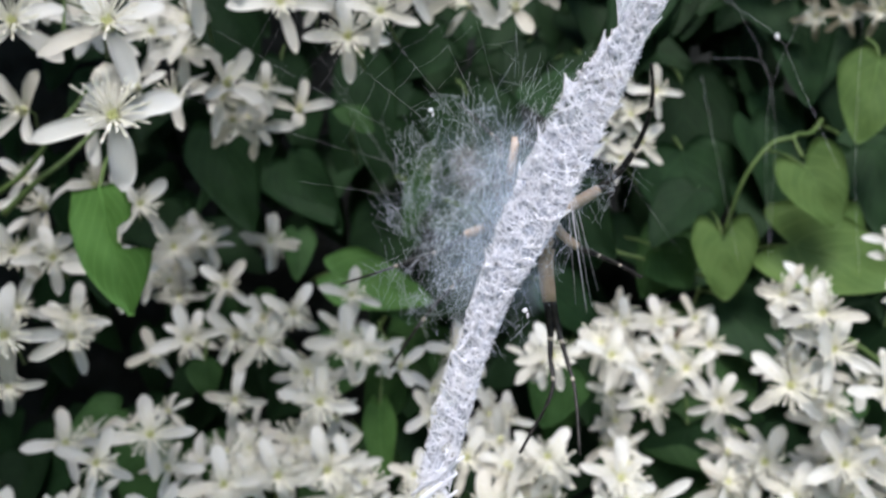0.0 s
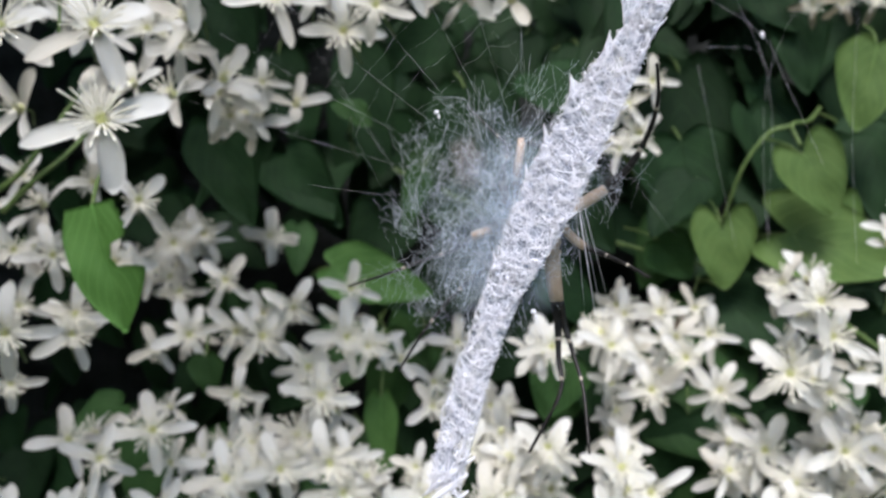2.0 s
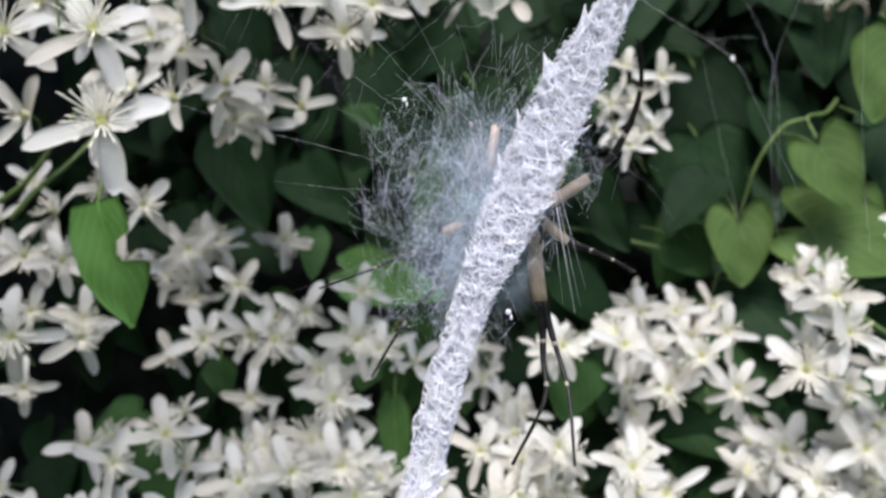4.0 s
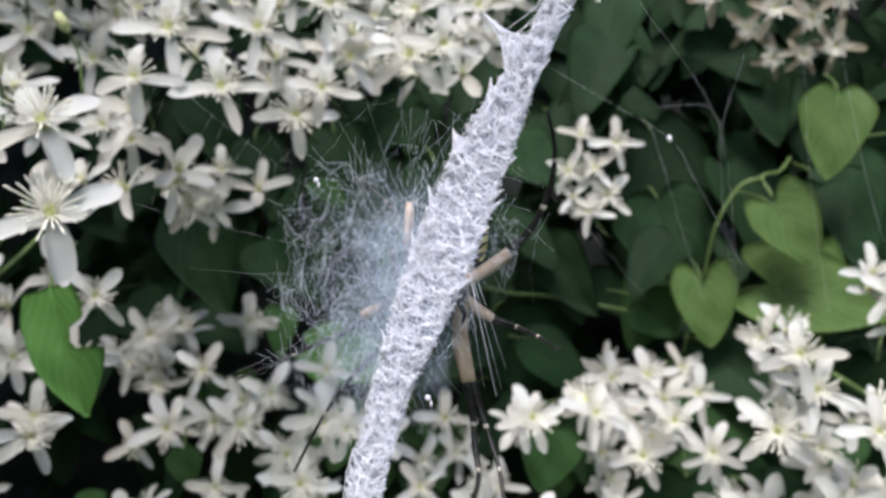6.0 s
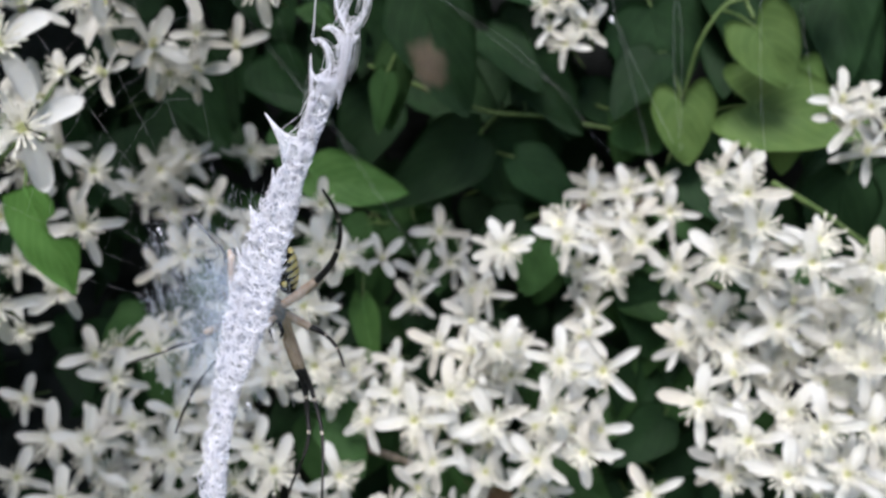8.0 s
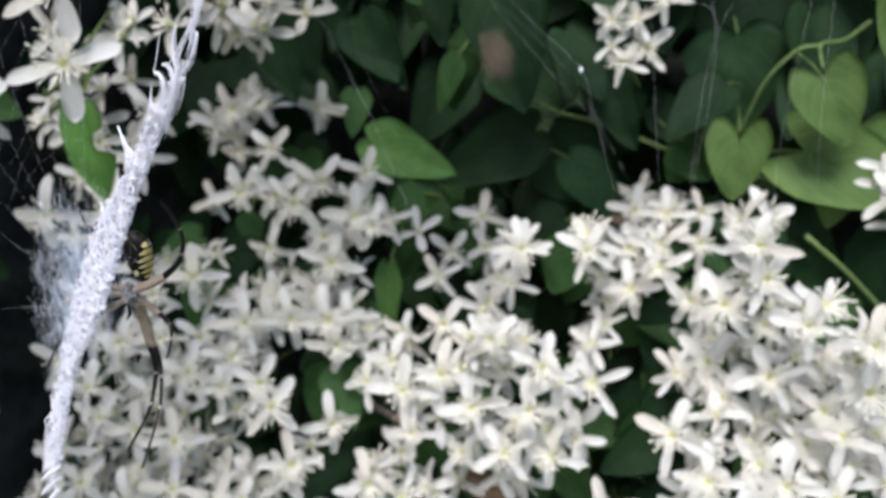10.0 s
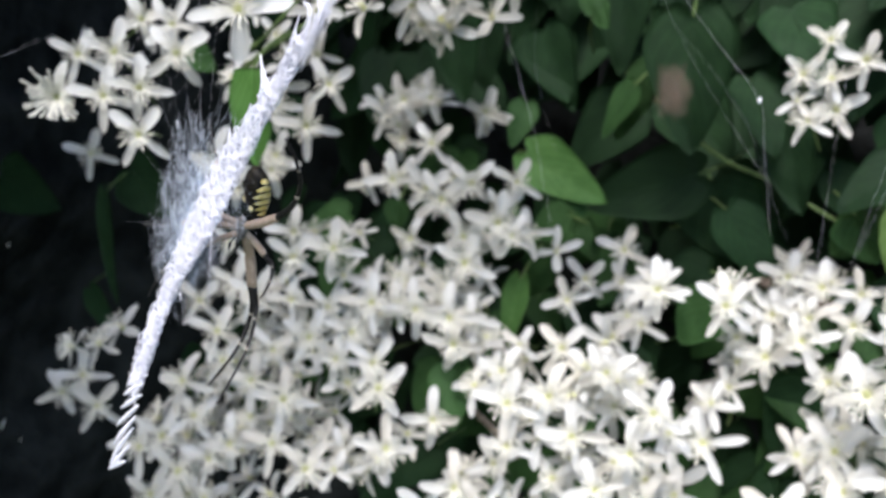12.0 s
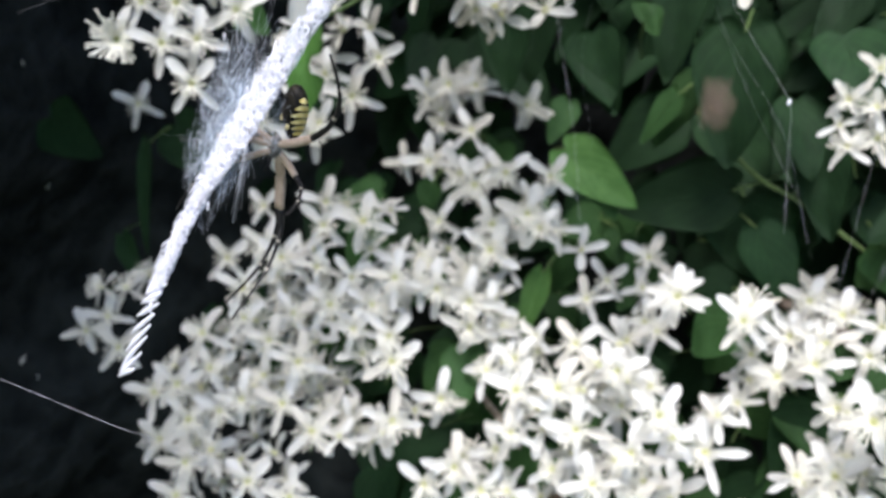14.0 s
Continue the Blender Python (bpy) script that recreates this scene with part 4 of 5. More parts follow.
def blotch_on(ob, at, size, seed):
    """A dry brown patch lying on a blade."""
    rng, verts, k = random.Random(seed), [], 26
    c = Vector(at)
    verts.append(c)
    for ring in (0.55, 1.0):
        for i in range(k):
            t = 2 * math.pi * i / k
            r = size * ring * (0.85 + 0.7 * noise.noise((math.cos(t) * 2.2, math.sin(t) * 2.2, seed)) + 0.25 * noise.noise((math.cos(t) * 7, math.sin(t) * 7, seed)))
            verts.append(c + Vector((r * 0.8 * math.cos(t), r * 1.2 * math.sin(t), 0.0)))
    blade = [o for o in ob.children if o.name.startswith("blade")][0].data
    for v in verts:
        near = min(blade.vertices, key=lambda q: (q.co.x - v.x) ** 2 + (q.co.y - v.y) ** 2)
        v.z = near.co.z + 0.0012
    faces = [(0, 1 + i, 1 + (i + 1) % k) for i in range(k)] + [(1 + i, 1 + k + i, 1 + k + (i + 1) % k, 1 + (i + 1) % k) for i in range(k)]
    part("blotch", mesh_of("blotch", verts, faces, [BLOTCH], uvs=[(1.0, 0.0)] + [(0.8, 0.0)] * k + [(0.1, 0.0)] * k), ob, "pale brown dry blotch")


blotch_on(BLOTCHED, (0.008, 0.034, 0.0), 0.013, 4)


def withered_heads():
    for at, r in (((0.1049, 0.333, 1.0072), 0.0052), ((0.0775, 0.337, 1.0076), 0.0036)):
        g, rng = Mesh(), random.Random(int(r * 1e5))
        for _ in range(40):
            d = Vector((rng.gauss(0, 1), -abs(rng.gauss(0, 1)), rng.gauss(0, 1))).normalized()
            g.tube([Vector((0, 0, 0)), d * r * rng.uniform(0.7, 1.1) + Vector((0, 0, 0.001))], [0.0005, 0.0002], 4)
        g.ball((0, 0, 0), ((r * 0.6, 0, 0), (0, r * 0.6, 0), (0, 0, r * 0.6)), 0, 6, 8)
        ob = new("seed_head", g.done("seed_head", HEAD))
        ob.matrix_basis = pose(*at)
        tagged(ob, "withered dark seed head among white flowers", "seed head", "seed heads")


withered_heads()


def bud(at, way, size):
    m = facing(at, way, 0, 1)
    ob = thing("flower_bud", m, "pale green closed clematis bud", "bud", "flower buds")
    g = Mesh()
    g.ball((0, 0, size * 0.9), ((size * 0.55, 0, 0), (0, size * 0.55, 0), (0, 0, size)), 0, 8, 8)
    part("bud_body", g.done("bud_body", PISTIL), ob)
    part("pedicel", pedicel_mesh(77), ob)


bud((-0.0680, 0.140, 1.0989), (0.1, -0.5, 0.85), 0.0032)
bud((-0.0560, 0.150, 1.1130), (-0.2, -0.6, 0.7), 0.003)


def dry_leaf(base, tip, width, seed):
    ob = leaf(base, tip, width, DRY, "curled red-brown dead leaf caught in the vine", fold=0.5, droop=0.35, seed=seed, group="dead leaves")
    return ob


dry_leaf((0.030, 0.300, 0.876), (0.060, 0.296, 0.866), 0.016, 81)


def petal_litter():
    """Fallen petals and scraps that cling to the dark bank."""
    rng, verts, faces = random.Random(6), [], []
    for _ in range(110):
        a, z, size = radians(rng.uniform(-100, -42)), rng.uniform(0.62, 1.12), rng.uniform(0.0015, 0.006) * rng.uniform(0.6, 1.5)
        turn = min(max((-math.degrees(a) - 25) / 45, 0), 1)
        r = 1 - 0.42 * turn * turn * (3 - 2 * turn)
        p = Vector((0.1 + r * math.sin(a), -0.3 + r * math.cos(a), z))
        q = 1 + 0.10 * noise.noise(p * 4) + 0.04 * noise.noise(p * 15) - 0.006
        c = Vector((0.1 + r * q * math.sin(a), -0.3 + r * q * math.cos(a), z))
        x = Vector((math.cos(a), -math.sin(a), rng.uniform(-0.6, 0.6))).normalized()
        y = Vector((rng.uniform(-0.3, 0.3), rng.uniform(-0.3, 0.3), 1)).normalized()
        n = len(verts)
        verts += [c - x * size * 0.3, c - y * size, c + x * size * 0.3 - Vector((0, 0.001, 0)), c + y * size]
        faces.append((n, n + 1, n + 2, n + 3))
    ob = new("petal_litter", mesh_of("petal_litter", verts, faces, [PETAL], uvs=[(0.0, 0.0)] * len(verts)))
    s = ob.modifiers.new("thickness", "SOLIDIFY")
    s.thickness = 0.0004
    tagged(ob, "scattered pale fallen petals on the dark bank", "litter", kind="stuff")


petal_litter()


# ---- stems and threads ----
def stem(name, pts, r, mat, label, category):
    g = Mesh()
    line = smooth_line(pts, 6)
    g.tube(line, [r * (1 - 0.35 * i / len(line)) for i in range(len(line))], 7)
    tagged(new(name, g.done(name, mat)), label, category)


stem("vine_stem", [(0.1510, 0.335, 1.0967), (0.1419, 0.335, 1.0935), (0.1313, 0.337, 1.0781), (0.125, 0.348, 1.0545)], 0.0011, STEM, "curved pale green leaf stem of the vine", "stem")
stem("vine_stem", [(0.17, 0.36, 1.11), (0.1600, 0.34, 1.1000), (0.1510, 0.332, 1.0967), (0.1537, 0.328, 1.0866)], 0.0011, STEM, "curved pale green leaf stem of the vine", "stem")
stem("vine_stem", [(-0.04, 0.39, 1.085), (0.024, 0.37, 1.0572), (0.0563, 0.37, 1.0514), (0.0944, 0.37, 1.042), (0.15, 0.39, 1.03)], 0.0012, STEM, "long green vine stem in the shade", "stem")
stem("vine_stem", [(0.1594, 0.32, 1.0176), (0.1795, 0.32, 1.0039), (0.2016, 0.32, 0.9858), (0.2275, 0.32, 0.9675)], 0.0013, STEM, "straight pale green vine stem", "stem")
stem("vine_stem", [(-0.1033, 0.17, 1.0414), (-0.0942, 0.17, 1.0504), (-0.087, 0.175, 1.0594), (-0.08, 0.185, 1.075)], 0.0009, STEM, "thin green flower stem", "stem")
stem("vine_stem", [(-0.1074, 0.17, 1.0465), (-0.0981, 0.17, 1.053), (-0.091, 0.172, 1.0644), (-0.086, 0.18, 1.08)], 0.0009, STEM, "thin green flower stem", "stem")
stem("dry_twig", [(-0.0587, 0.3, 0.903), (-0.0352, 0.3, 0.9002), (-0.0125, 0.3, 0.894), (0.004, 0.3, 0.8871)], 0.0024, TWIG, "dry brown twig among the flowers", "twig")


def gossamer(pts, r, label="fine loose silk thread hanging between the flowers", beads=0, seed=0):
    g, rng = Mesh(), random.Random(seed)
    line = smooth_line(pts, 8)
    g.tube(line, r, 4)
    for _ in range(beads):
        p = rng.choice(line) + Vector((0, 0, rng.uniform(-0.003, 0.003)))
        g.ball(p, ((r * 2.4, 0, 0), (0, r * 2.4, 0), (0, 0, r * 4)), 0, 4, 5)
    tagged(new("silk_thread", g.done("silk_thread", SILK)), label, "thread", "loose silk threads")


gossamer([(0.1253, 0.22, 1.1138), (0.1168, 0.22, 1.0912), (0.1151, 0.22, 1.0695), (0.1165, 0.22, 1.0391)], 0.000016, beads=5, seed=2)
gossamer([(0.0982, 0.22, 1.0993), (0.1119, 0.22, 1.0985), (0.1168, 0.22, 1.0912)], 0.000016, beads=2, seed=3)
gossamer([(-0.0184, 0.2, 1.0892), (0.0007, 0.2, 1.0642), (0.0136, 0.2, 1.046), (0.0356, 0.2, 1.0071)], 0.000011, beads=3, seed=4)


def knotted_thread():
    """A loose thread with a bright knot, its origin in the knot."""
    ob = thing("silk_thread", pose(0, 0, 0), "loose silk thread with a bright white knot", "thread", "loose silk threads")
    g, r = Mesh(), 0.00042
    g.ball((0, 0, 0), ((r, 0, r * 0.4), (0, r, 0), (-r * 0.5, 0, r * 1.6)), 0, 8, 10)
    for v in g.v:
        v *= 1 + 0.5 * noise.noise(v * 3200)
    part("silk_knot", g.done("silk_knot", SILK), ob, "bright white knot of silk")
    g = Mesh()
    g.tube(smooth_line([KNOT_UP, KNOT_MID, (0, 0, 0), KNOT_LOW, KNOT_END], 8), 0.000014, 4)
    part("strand", g.done("strand", SILK), ob)
    return ob


KNOT_UP, KNOT_MID, KNOT_LOW, KNOT_END = (-0.024, 0, 0.018), (-0.012, 0, 0.009), (0.0045, 0, -0.0095), (0.0125, 0, -0.028)
KNOTTED = knotted_thread()
gossamer([(0.1432, 0.22, 1.1397), (0.1405, 0.22, 1.0713), (0.142, 0.22, 1.0332)], 0.000016, beads=6)
gossamer([(0.1451, 0.2, 1.1222), (0.1484, 0.2, 1.0773), (0.1517, 0.2, 1.0513)], 0.000016, beads=6)
gossamer([(-0.0306, 0.2, 1.1087), (0.0066, 0.2, 1.0559), (0.0364, 0.2, 1.0053)], 0.000011)
gossamer([(0.0953, 0.22, 1.1337), (0.1158, 0.22, 1.0918), (0.117, 0.22, 1.0393)], 0.000016)
gossamer([(0.0279, 0.24, 1.1026), (0.0655, 0.24, 1.0753), (0.0937, 0.24, 1.0393)], 0.000011)
gossamer([(-0.0932, 0.0592, 1.0251), (-0.0757, 0.0764, 1.0453)], 0.000016)
gossamer([(0.0524, -0.0085, 1.006), (0.062, -0.0024, 1.006), (0.0703, 0.003, 1.0059), (0.0796, 0.0091, 1.0066), (0.0924, 0.0173, 1.0065)], 0.000014)

gossamer([(0.0312, 0.22, 1.1059), (0.0492, 0.22, 1.0877), (0.0826, 0.22, 1.0588)], 0.000011)
gossamer([(0.1076, 0.22, 1.0369), (0.1012, 0.22, 1.0667), (0.0956, 0.22, 1.094)], 0.000016)
gossamer([(-0.0248, 0.24, 1.0957), (-0.0176, 0.24, 1.0721), (0.0018, 0.24, 1.0431)], 0.000011)


# ---- the web ----
MM = 0.001
BAND_LINE = [(22.5, 36.0), (21.0, 30.0), (19.4, 25.0), (17.5, 19.8), (15.2, 15.9), (12.6, 10.6), (9.0, 5.3), (6.0, 0.3), (3.6, -3.7), (1.6, -8.0), (-0.7, -12.5), (-2.6, -16.5), (-4.6, -20.6), (-6.2, -24.7), (-7.8, -29.0), (-9.2, -34.0), (-10.8, -40.5), (-11.5, -47.0), (-11.9, -58.0)]
BAND_WIDE = [1.8, 2.0, 2.4, 3.2, 2.8, 2.5, 2.9, 4.6, 5.6, 6.0, 6.0, 5.3, 4.0, 3.7, 3.8, 4.0, 4.0, 4.2, 4.2]


# bundles that hook over from the torn edges above, x and z in mm, with strands and spread
SWOOPS_LONG = [
    (((12.5, 17.2), (13.5, 17.0), (14.2, 16.2), (14.4, 15.0), (14.1, 13.6), (13.2, 11.6)), 15, 0.22),
    (((13.9, 18.1), (14.9, 18.1), (15.8, 17.3), (16.2, 15.8), (15.9, 14.0), (14.7, 12.0)), 17, 0.24),
    (((16.2, 22.5), (15.9, 20.4), (16.4, 18.9), (17.1, 17.5), (16.8, 15.6), (15.9, 13.4)), 16, 0.26),
    (((20.0, 22.0), (19.5, 19.8), (18.5, 18.4), (17.4, 17.6), (16.6, 16.2), (16.0, 14.6)), 13, 0.24),
    (((18.1, 17.0), (17.3, 16.7), (16.7, 15.8), (16.1, 14.4), (15.3, 12.9), (14.4, 11.0)), 12, 0.22),
]
SWOOPS_SHORT = [
    (((12.1, 15.8), (11.95, 14.6), (11.85, 13.6), (11.8, 12.8), (11.7, 11.8), (11.2, 10.2)), 9, 0.16),
    (((12.0, 14.3), (12.3, 13.5), (13.0, 13.1), (13.8, 13.2), (14.4, 12.6), (14.6, 11.4)), 12, 0.24),
    (((13.4, 21.5), (13.1, 20.0), (12.9, 18.9), (12.7, 18.1), (12.5, 17.4), (12.9, 16.9)), 3, 0.06),
    (((15.9, 13.6), (14.9, 13.0), (13.6, 12.7), (12.5, 12.0), (11.6, 10.9), (10.8, 9.6)), 14, 0.3),
]


def band_at(s):
    """Middle, across and half width of the silk band, in mm, at s from 0 (top) to 1."""
    q = s * (len(BAND_LINE) - 1)
    i = min(int(q), len(BAND_LINE) - 2)
    t = q - i
    a, b = BAND_LINE[i], BAND_LINE[i + 1]
    d = Vector((b[0] - a[0], 0, b[1] - a[1])).normalized()
    return Vector((a[0] + t * (b[0] - a[0]), 0, a[1] + t * (b[1] - a[1]))), Vector((-d.z, 0, d.x)), 0.5 * (BAND_WIDE[i] * (1 - t) + BAND_WIDE[i + 1] * t)


def web_shape():
    web = thing("orb_web", pose(0, 0, 0), "pale spider web with a dense white zigzag silk band", "spider web")
    rng = random.Random(5)

    def on_band(s, u, depth=0.0):
        p, a, h = band_at(min(max(s, 0), 1))
        return (p + a * (u * h) + Vector((0, depth, 0))) * MM

    def torn(p):
        """The open holes in the upper band."""
        holes = ((13.0, 14.9, 0.95, 1.2), (14.8, 19.8, 1.3, 1.8), (17.9, 20.2, 0.8, 1.3), (14.9, 15.2, 0.35, 0.8), (17.2, 16.2, 0.4, 0.7), (14.7, 12.3, 0.35, 0.5), (12.4, 11.2, 0.3, 0.5))
        return any(((p.x / MM - x) / w) ** 2 + ((p.z / MM - z) / h) ** 2 < 1 for x, z, w, h in holes)

    # ladder of slanting strokes at the band's foot
    s = 0.865
    while s < 0.990:
        g = Mesh()
        a, b = on_band(s + 0.048, -1.2 + rng.uniform(-0.12, 0.1)), on_band(s, 1.2 + rng.uniform(-0.1, 0.12))
        mid = (a + b) / 2 + Vector((0, rng.uniform(-0.3, 0.1), rng.uniform(-0.3, 0.1))) * MM
        line = smooth_line([a, mid, b], 5)
        g.tube(line, [MM * (0.13 + 0.27 * math.sin(math.pi * i / (len(line) - 1)) * rng.uniform(0.8, 1.1)) for i in range(len(line))], 6)
        part("silk_stroke", g.done("silk_stroke", SILK), web)
        s += rng.uniform(0.0135, 0.0175)

    # lace: a net of knots joined to their neighbours, coarse over fine
    g = Mesh()
    for count, cell, deep, thin, thick in ((560, 0.0022, -0.35, 0.032, 0.062), (1100, 0.0015, -0.1, 0.012, 0.03)):
        knots, grid = [], {}
        while len(knots) < count:
            q = rng.uniform(0.25, 0.905) if rng.random() < 0.975 else rng.uniform(0.0, 0.25)
            p = on_band(q, rng.uniform(-1.0, 1.0), rng.gauss(0, 0.3) + deep)
            if not torn(p):
                knots.append(p)
        for i, p in enumerate(knots):
            grid.setdefault((p.x // cell, p.z // cell), []).append(i)
        for i, p in enumerate(knots):
            cx, cz = p.x // cell, p.z // cell
            near = sorted(((knots[j] - p).length, j) for dx in (-1, 0, 1) for dz in (-1, 0, 1) for j in grid.get((cx + dx, cz + dz), ()) if j != i)
            for d, j in near[:5:2] if rng.random() < 0.6 else near[1:6:2]:
                o = knots[j]
                bow = Vector((rng.gauss(0, 0.12), rng.uniform(-0.25, 0.1), rng.uniform(-0.25, 0.1))) * MM
                if not torn((p + o) / 2):
                    g.tube(smooth_line([p, (p + o) / 2 + bow, o], 3), rng.uniform(thin, thick) * MM, 4)
    tagged(part("silk_lace", g.done("silk_lace", SILK), web, "dense white net of thick silk"), kind="stuff")

    # long strands that wander down the band
    g = Mesh()
    for _ in range(170):
        q, u, drift = rng.uniform(0.225, 0.88), rng.uniform(-0.9, 0.9), rng.gauss(0, 0.35)
        run = rng.uniform(0.03, 0.09)
        line = [on_band(min(q + run * k / 4, 0.92), max(-1, min(1, u + drift * k / 4 + rng.gauss(0, 0.12))), rng.gauss(-0.3, 0.25)) for k in range(5)]
        if not any(torn(p) for p in line):
            g.tube(smooth_line(line, 3), rng.uniform(0.016, 0.042) * MM, 4)
    tagged(part("long_strand", g.done("long_strand", SILK), web), kind="stuff")

    # bundles that swoop from side to side up the thin end of the band
    for k in range(4):
        s, side, g = 0.002 + 0.032 * k, -1 if k % 3 else 1, Mesh()
        tip = on_band(s, side * 1.35, -0.2)
        for _ in range(13):
            jit = lambda w: Vector((rng.gauss(0, w), rng.gauss(0, w), rng.gauss(0, w))) * MM
            p1 = on_band(s + 0.018, side * rng.uniform(0.35, 0.75), -0.1) + jit(0.08)
            p2 = on_band(s + 0.045, side * rng.uniform(-0.5, 0.1)) + jit(0.12)
            p3 = on_band(s + 0.085 + rng.uniform(-0.01, 0.02), -side * rng.uniform(0.2, 1.0)) + jit(0.1)
            g.tube(smooth_line([tip + jit(0.05), p1, p2, p3], 4), rng.uniform(0.018, 0.05) * MM, 4)
        tagged(part("silk_swoop", g.done("silk_swoop", SILK), web, "curved bundle of white silk"), kind="stuff")

    for line, count, spread in SWOOPS_LONG + SWOOPS_SHORT:
        g = Mesh()
        for _ in range(2 * count):
            jit = (rng.gauss(0, 1), rng.gauss(0, 0.5), rng.gauss(0, 1))
            pts = [Vector((x + jit[0] * spread * w, -0.2 + jit[1] * spread * w, z + jit[2] * spread * w)) * MM for (x, z), w in zip(line, (0.25, 0.7, 1.1, 1.4, 1.7, 1.9))]
            g.tube(smooth_line(pts, 4), rng.uniform(0.009, 0.03) * MM, 4)
        tagged(part("silk_swoop", g.done("silk_swoop", SILK), web, "curved bundle of white silk"), kind="stuff")

    # cross strands that scallop the edges
    g = Mesh()
    for _ in range(330):
        q = rng.uniform(0.25, 0.90) if rng.random() < 0.96 else rng.uniform(0.0, 0.25)
        a, b = on_band(q, -rng.uniform(0.9, 1.15)), on_band(q + rng.uniform(-0.03, 0.04), rng.uniform(0.9, 1.12))
        mid = (a + b) / 2 + Vector((rng.gauss(0, 0.3), rng.uniform(-0.6, 0.2), -rng.uniform(0.2, 1.2))) * MM
        if not torn(mid) and not torn((a + mid) / 2):
            g.tube(smooth_line([a, mid, b], 4), rng.uniform(0.014, 0.042) * MM, 4)
    tagged(part("cross_strand", g.done("cross_strand", SILK), web), kind="stuff")

    # film of finest silk in the band
    n, c = 150, 9
    verts = [on_band(0.26 + 0.635 * i / n, (2 * j / (c - 1) - 1) * 0.93, 0.3 + 0.35 * noise.noise((i * 0.3, j * 0.6, 0))) for i in range(n + 1) for j in range(c)]
    faces = [(i * c + j, i * c + j + 1, (i + 1) * c + j + 1, (i + 1) * c + j) for i in range(n) for j in range(c - 1)]
    faces = [f for f in faces if not torn((verts[f[0]] + verts[f[2]]) / 2)]
    part("silk_film", mesh_of("silk_film", verts, faces, [FILM]), web, "thin white silk film")

    # pointed teeth of stretched silk on the band's edge
    def tooth(tip, above, below, u=-1, strands=16, dip=None):
        g, tip = Mesh(), Vector((tip[0], -0.1, tip[1])) * MM
        a, b = on_band(above, u * 0.6), on_band(below, u * 0.85)
        inner = on_band((above + below) / 2, u * 0.75)
        def edge(p, sag, t):
            if dip and sag > 0.5:
                return p * (1 - t) ** 2 + 2 * t * (1 - t) * Vector((dip[0], -0.1, dip[1])) * MM + tip * t * t
            mid = (p + tip) / 2 * (1 - sag) + (inner * 0.8 + on_band(below, u * 0.8) * 0.2) * sag
            return p * (1 - t) ** 2 + 2 * t * (1 - t) * mid + tip * t * t
        n = 8
        for i in range(n + 1):
            for k in range(4):
                w = k / 3
                g.v.append(edge(a, 0.9, i / n) * (1 - w) + edge(b, 0.35, i / n) * w)
        for i in range(n):
            for k in range(3):
                q = i * 4 + k
                g.f.append((q, q + 1, q + 5, q + 4))
                g.s.append(1)
        for k in range(strands):
            w = k / (strands - 1)
            line = [edge(a, 0.9, i / n) * (1 - w) + edge(b, 0.35, i / n) * w + Vector((0, rng.uniform(-0.15, 0.05), rng.uniform(-0.08, 0.08))) * MM for i in range(n + 1)]
            g.tube(line, rng.uniform(0.016, 0.036) * MM * (1.7 if k in (0, strands - 1) else 1), 4)
        for _ in range(strands):
            i, j = rng.randrange(n), rng.randrange(n)
            g.tube([edge(a, 0.9, i / n), edge(b, 0.35, j / n)], rng.uniform(0.02, 0.045) * MM, 3)
        part("silk_tooth", g.done("silk_tooth", SILK, FILM), web)

    tooth((5.3, 10.2), 0.280, 0.350, -1, 22, (10.3, 4.4))
    tooth((1.7, 0.3), 0.395, 0.455, -1, 14)
    for s, out in ((0.36, 0.5), (0.48, 0.8), (0.53, 0.6), (0.64, 0.5)):
        p = on_band(s, -1) / MM
        tooth((p.x - out * 0.75, p.z + out * 0.9), s, s + 0.028, -1, 6)
    for s, out in ((0.20, 0.7), (0.33, 0.7), (0.42, 0.8), (0.47, 0.9), (0.55, 0.6)):
        p = on_band(s, 1) / MM
        tooth((p.x + out * 0.8, p.z + out * 0.3), s, s + 0.022, 1, 5)

    # tangled sheet beside the band
    def cloud(x, z):
        return noise.noise((x * 0.16, z * 0.16, 3)) + 0.5 * noise.noise((x * 0.4, z * 0.4, 8))

    def in_sheet():
        while True:
            x, z = rng.uniform(-24, 9), rng.uniform(-28, 4)
            e = ((x + 9.0) / 11.5) ** 2 + ((z + 12.5) / 12.5) ** 2
            beside = x - (-2.0 + 0.55 * (z + 15))
            if beside > 0:
                e = (beside / 9.0) ** 2 + ((z + 16.0) / 10.5) ** 2 + 0.25
            keep = 0.9 - e * 0.8 + 0.9 * cloud(x, z) + 0.6 * max(0, 1 - abs(beside) / 9)
            if e < 1.6 and rng.random() < keep * (0.3 if beside > 0 else 0.8):
                return Vector((x, 0.8 + 0.006 * (x + 5) ** 2 + rng.gauss(0, 0.35), z))

    g = Mesh()
    for _ in range(1200):
        a = in_sheet()
        t = rng.gauss(1.75, 0.5) if rng.random() < 0.45 else rng.uniform(0, math.pi)
        w = Vector((math.cos(t), rng.uniform(-0.15, 0.15), math.sin(t))) * rng.uniform(0.6, 2.6)
        mid = a + Vector((rng.gauss(0, 0.12), rng.gauss(0, 0.15), rng.gauss(0, 0.12)))
        g.tube(smooth_line([(a - w) * MM, mid * MM, (a + w) * MM], 3), rng.uniform(0.004, 0.009) * MM, 3)
    for _ in range(260):
        q, out = rng.uniform(0.40, 0.74), abs(rng.gauss(0, 3.2))
